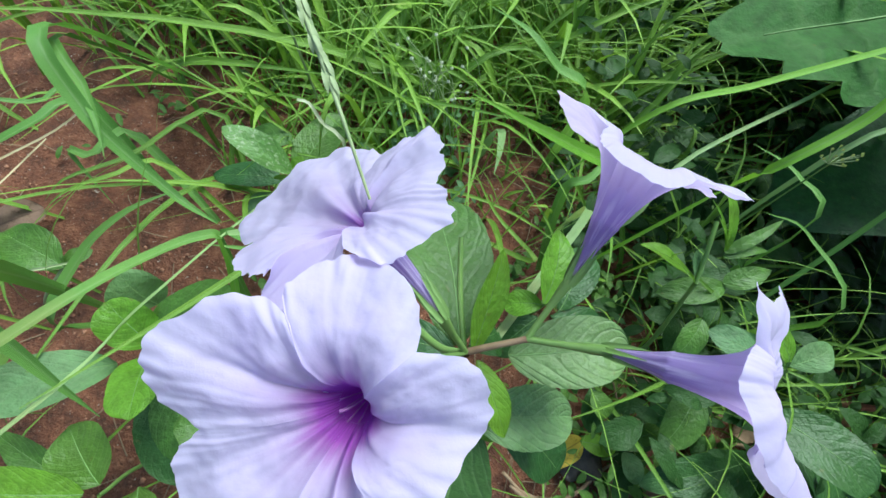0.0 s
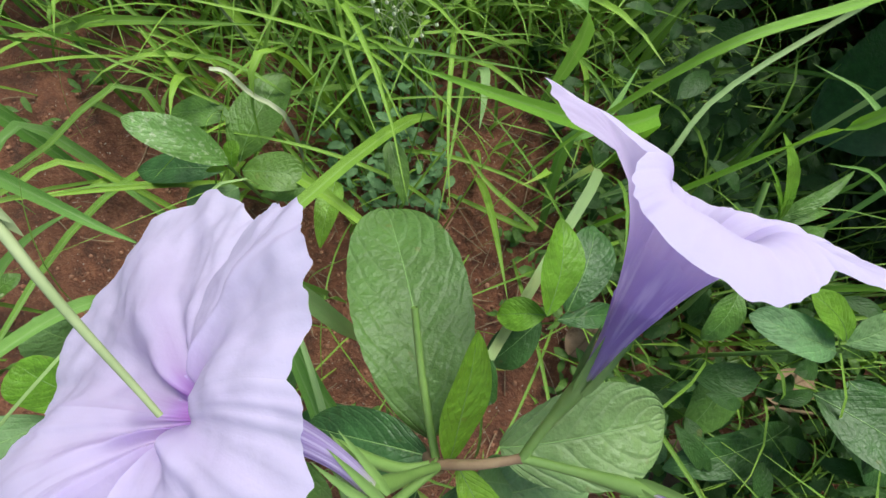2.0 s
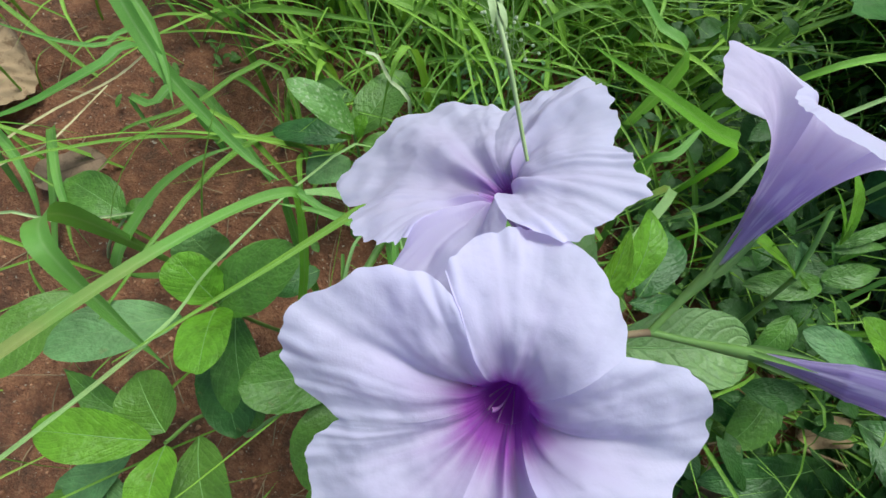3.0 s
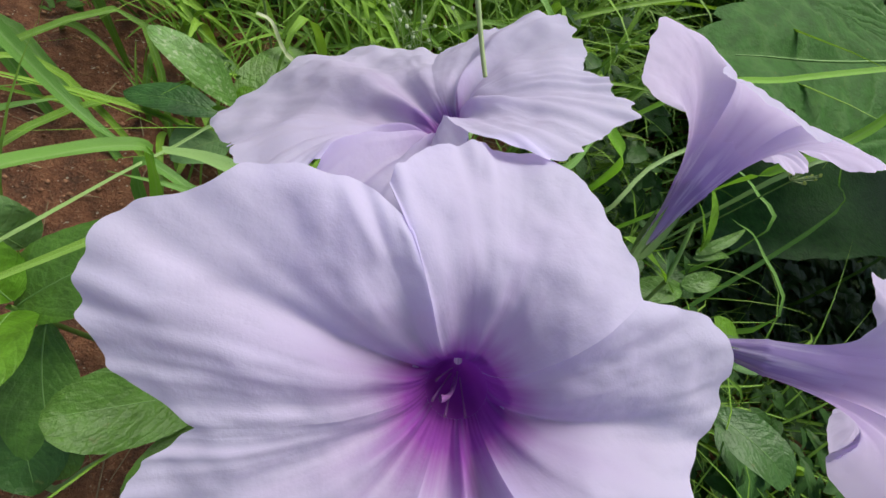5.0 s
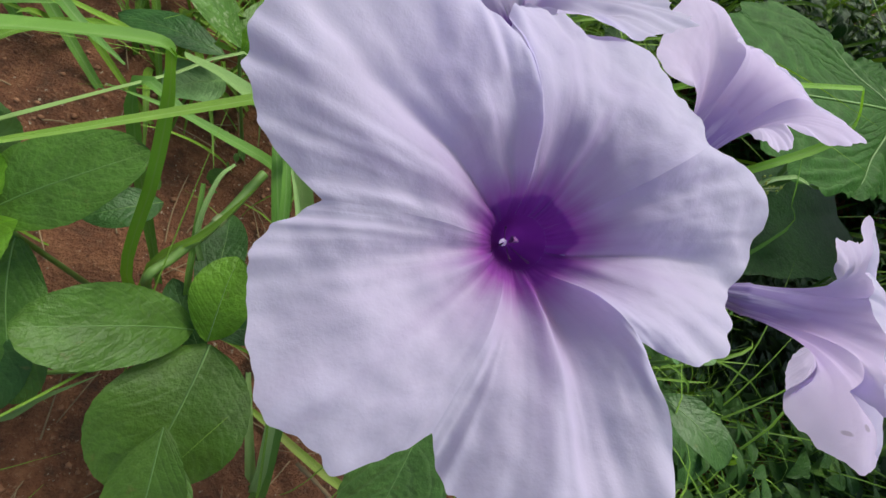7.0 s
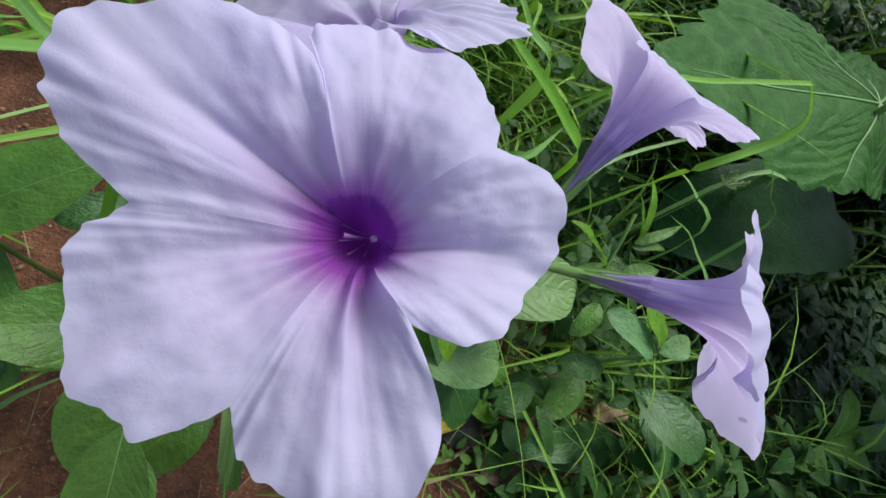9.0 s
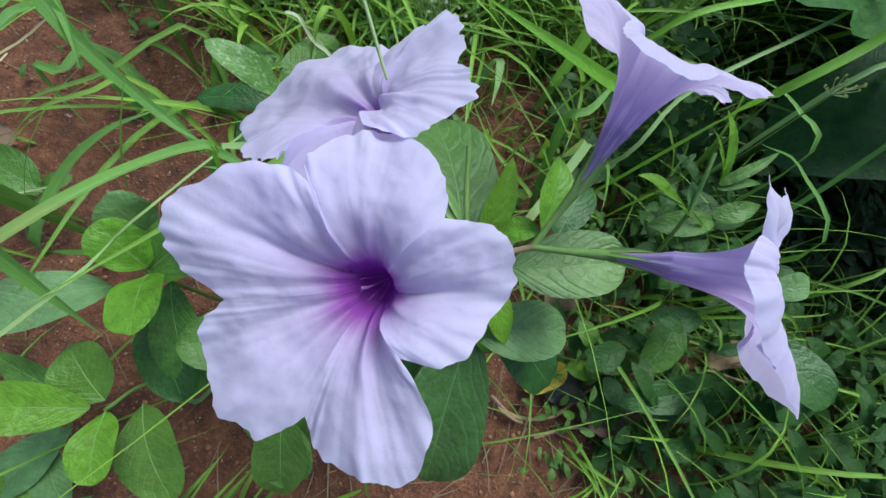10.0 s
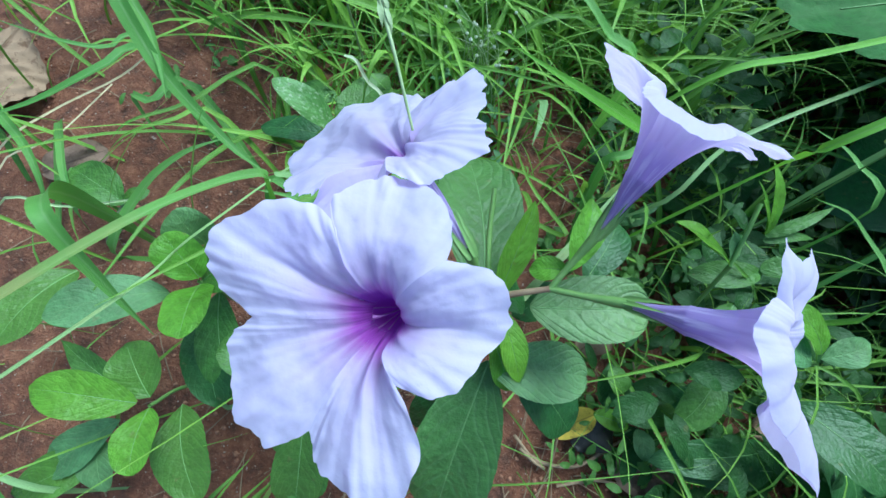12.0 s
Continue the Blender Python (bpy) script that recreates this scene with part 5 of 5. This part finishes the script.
weed_u = thing('leafy_weed', (0.4000, 0.0000, ground_height(0.4000, 0.0000)), 'bright weed with a tiny yellow flower', 'plant', 'leafy weeds')
stem(weed_u, [(0.4000, 0.0000, ground_height(0.4000, 0.0000) - 0.004), (0.6965, 0.0082, 0.0500), (0.5782, 0.0175, 0.0900)], 0.0012, 0.0009, STEM, 'stem')
leaf(weed_u, (0.5782, 0.0175, 0.0900), (0.5055, 0.0329, 0.1000), 0.0201, LEAF)
leaf(weed_u, (0.5782, 0.0175, 0.0900), (0.5434, 0.0396, 0.1000), 0.0176, LEAF)
leaf(weed_u, (0.5782, 0.0175, 0.0900), (0.6258, 0.0484, 0.1000), 0.0232, LEAF)
leaf(weed_u, (0.5782, 0.0175, 0.0900), (0.5157, -0.0121, 0.1000), 0.0181, LEAF)
leaf(weed_u, (0.5782, 0.0175, 0.0900), (0.5951, 0.0003, 0.1000), 0.0206, LEAF)


# ---- undergrowth ----
def density(x, y):
    """How thick the grass stands: sparse on the bare soil, thick behind."""
    d = 0.03
    if y > 0.1 and x > -0.3:
        d = min(1.0, 0.08 + (y - 0.1) / 0.2)
    if x > 0.1:
        d = max(d, min(1.0, (x - 0.1) / 0.15) * (0.5 if y > 0.05 else 0.4))
    if x > 0.2 and y < 0.35:
        d *= 0.6 + 0.8 * min(1, max(0, x - 0.35))
    if x < -0.1:
        d *= max(0.16, 1 - (-0.1 - x) / 0.12) if y < 0.3 else 0.8
    if x > 0.27 and 0.08 < y < 0.42:
        d *= 0.3
    if x < -0.03 and y < 0.3:
        d *= 0.55
    bare = math.hypot((x - 0.10) / 0.085, (y - 0.20) / 0.06)
    return max(d * min(1, 0.15 + 0.85 * max(0, bare - 0.5)), 0.05)


def build_grass():
    rnd = random.Random(23)
    pts, faces, uvs = [], [], []
    made = 0
    while made < 5400:
        far = made > 4000
        x, y = (rnd.uniform(-0.7, 1.9), rnd.uniform(-0.3, 1.8)) if far else (rnd.uniform(-0.45, 0.6), rnd.uniform(-0.15, 0.62))
        if rnd.random() > density(x, y) or (far and x < 0.6 and y < 0.62):
            continue
        made += 1
        th = rnd.uniform(0, 6.28)
        # far blades lengthened to cut off low sky light and deepen the gaps
        length = rnd.uniform(0.04, 0.16) * (2.6 if far else 1.0)
        lean = rnd.uniform(0.15, 1.0) * length
        sag = rnd.choice((0.45, 0.75, 0.95, 1.1, 1.2, 1.3))
        g = Vector((x, y, ground_height(x, y) - 0.003))
        d = Vector((math.cos(th), math.sin(th), 0))
        side = Vector((-d.y, d.x, 0)) * lean * rnd.uniform(-0.3, 0.3)
        rise = length * rnd.uniform(0.5, 0.9)
        ctrl = [g, g + Vector((0, 0, rise * 0.6)) + d * lean * 0.3, g + Vector((0, 0, rise)) + d * lean * 0.8 + side, g + Vector((0, 0, rise * sag)) + d * lean * 1.5 + side]
        if made % 12 == 0 and y > 0.16:
            ctrl = [g.lerp(q, 1.35) if k else q for k, q in enumerate(ctrl)]
        p, f, t = blade_data(ctrl, rnd.uniform(0.0068, 0.0095) if made % 12 == 0 and y > 0.16 else rnd.choice((0.0013, 0.0022, 0.0034, 0.0048, 0.0062) if y > 0.1 else (0.001, 0.0015, 0.002, 0.003)) * (2 if far else 1), Vector(), rows=9, roll=rnd.uniform(-30, 30))
        faces += [tuple(i + len(pts) for i in q) for q in f]
        pts += p
        uvs += t
    for _ in range(120):
        x, y = rnd.uniform(0.2, 0.52), rnd.uniform(-0.14, 0.16)
        th, length = rnd.uniform(0, 6.28), rnd.uniform(0.08, 0.19)
        g = Vector((x, y, ground_height(x, y) - 0.003))
        d = Vector((math.cos(th), math.sin(th), 0)) * length * rnd.uniform(0.3, 0.9)
        up = Vector((0, 0, length))
        p, f, t = blade_data([g, g + up * 0.6 + d * 0.15, g + up * 0.95 + d * 0.6, g + up * rnd.uniform(0.5, 0.95) + d * 1.2], rnd.choice((0.0014, 0.0022, 0.0034, 0.0046)), Vector(), rows=9, roll=rnd.uniform(-30, 30))
        faces += [tuple(i + len(pts) for i in q) for q in f]
        pts += p
        uvs += t
    for _ in range(2600):
        x, y = rnd.uniform(-0.16, 0.3), rnd.uniform(0.15, 0.55)
        if rnd.random() > 0.25 + density(x, y):
            continue
        th, length = rnd.uniform(0, 6.28), rnd.uniform(0.02, 0.06)
        g = Vector((x, y, ground_height(x, y) - 0.002))
        d = Vector((math.cos(th), math.sin(th), 0)) * length * rnd.uniform(0.4, 1.0)
        up = Vector((0, 0, length * rnd.uniform(0.4, 1.0)))
        p, f, t = blade_data([g, g + up * 0.7 + d * 0.3, g + up + d], rnd.choice((0.0014, 0.002, 0.003, 0.004)), Vector(), rows=6, roll=rnd.uniform(-30, 30))
        faces += [tuple(i + len(pts) for i in q) for q in f]
        pts += p
        uvs += t
    ob = part("grass", (pts, faces, uvs), GRASS, None)
    tagged(ob, "thick fresh green grass of slender arching blades", "grass", kind="stuff")


build_grass()


def build_small_weeds(name, count, mat, shaded, seed, label, patch=None):
    """Small leaves in clumps between the grass, or larger ones in layers on the shaded side."""
    rnd = random.Random(seed)
    pts, faces, uvs = [], [], []
    made = 0
    while made < count:
        if patch:
            x, y = rnd.uniform(patch[0], patch[1]), rnd.uniform(patch[2], patch[3])
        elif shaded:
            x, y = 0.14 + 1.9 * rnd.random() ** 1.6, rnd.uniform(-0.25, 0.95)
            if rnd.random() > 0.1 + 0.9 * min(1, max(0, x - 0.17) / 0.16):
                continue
        else:
            x, y = rnd.uniform(-0.3, 0.3), rnd.uniform(-0.14, 0.55)
            if rnd.random() > density(x, y) + (0.12 if x > 0.03 else 0):
                continue
        made += 1
        g = Vector((x, y, ground_height(x, y)))
        h = rnd.uniform(0.01, 0.14) if shaded else rnd.uniform(0.005, 0.06 if patch else 0.025)
        for k in range(rnd.randint(3, 7)):
            th = rnd.uniform(0, 6.28)
            size = (rnd.uniform(0.008, 0.03) + 0.03 * max(0, x - 0.3)) if shaded else rnd.uniform(0.005, 0.014)
            b = g + Vector((rnd.gauss(0, 0.008), rnd.gauss(0, 0.008), h * rnd.uniform(0.2, 1)))
            t = b + Vector((math.cos(th), math.sin(th), rnd.uniform(-0.4, 0.4))) * size
            p, f, q = leaf_data(b, t, size * rnd.uniform(0.3, 0.6), Vector(), rows=7, cols=5, teeth=0, seed=made * 9 + k)
            faces += [tuple(i + len(pts) for i in z) for z in f]
            pts += p
            uvs += q
    ob = part(name, (pts, faces, uvs), mat, None)
    tagged(ob, label, "weeds", kind="stuff")


build_small_weeds("shaded_weeds", 4800, SHADY, True, 33, "leafy weeds crowding the shaded side, green darkened for shade")
build_small_weeds("low_weeds", 230, LEAF, False, 34, "low green weeds with tiny leaves between the grass")
build_small_weeds("creeping_weeds", 150, LEAF, False, 35, "creeping weeds with small oval leaves on the litter", (0.11, 0.34, -0.12, 0.14))
build_small_weeds("clover_like_weeds", 70, PALE, False, 36, "patch of tiny pale green leaves in the grass", (-0.03, 0.05, 0.12, 0.24))


def build_straw():
    """Dry stems and husks lying between the plants."""
    rnd = random.Random(51)
    pts, faces = [], []
    for _ in range(900):
        x, y = rnd.uniform(-0.35, 0.4), rnd.uniform(-0.16, 0.4)
        if x < -0.1 and rnd.random() < 0.6:
            continue
        th, size = rnd.uniform(0, 6.28), rnd.uniform(0.008, 0.05)
        a = Vector((x, y, ground_height(x, y) + 0.0015))
        b = Vector((x + math.cos(th) * size, y + math.sin(th) * size, 0))
        b.z = ground_height(b.x, b.y) + rnd.uniform(0.001, 0.01)
        p, f, _ = tube_data([a, a.lerp(b, 0.5) + Vector((rnd.gauss(0, 0.002), rnd.gauss(0, 0.002), 0.002)), b], (0.0005, 0.0003), Vector(), 5, 4)
        faces += [tuple(i + len(pts) for i in q) for q in f]
        pts += p
    ob = part("straw_litter", (pts, faces, None), TWIG, None)
    tagged(ob, "dry straw and thin dead stems lying on soil", "straw litter", kind="stuff")


build_straw()


def build_unseen_canopy():
    """Unseen leaves added above the broad-leaved plant to shade the ground under them."""
    rnd = random.Random(61)
    for k in range(60):
        y, z = rnd.uniform(-0.35, 0.8), rnd.uniform(0.36, 0.46)
        x = rnd.uniform(0.48 if y < 0.1 or k % 3 == 0 else 0.6, 1.35)
        th = rnd.uniform(0, 6.28)
        b = Vector((x, y, z))
        leaf(broad_plant, b, b + Vector((math.cos(th), math.sin(th), -0.2)) * 0.22, 0.2, BROAD, "toothed_leaf", a=0.42, b=0.5, rows=16, cols=9, teeth=0.05)
        stem(broad_plant, [(0.62, 0.3, 0.2), (x * 0.6 + 0.25, y * 0.6 + 0.12, 0.33), b], 0.003, 0.0015, STEM, "leaf_stalk", rows=8)
    stem(broad_plant, [(0.62, 0.3, ground_height(0.62, 0.3)), (0.61, 0.3, 0.1), (0.62, 0.3, 0.22)], 0.006, 0.004)


build_unseen_canopy()
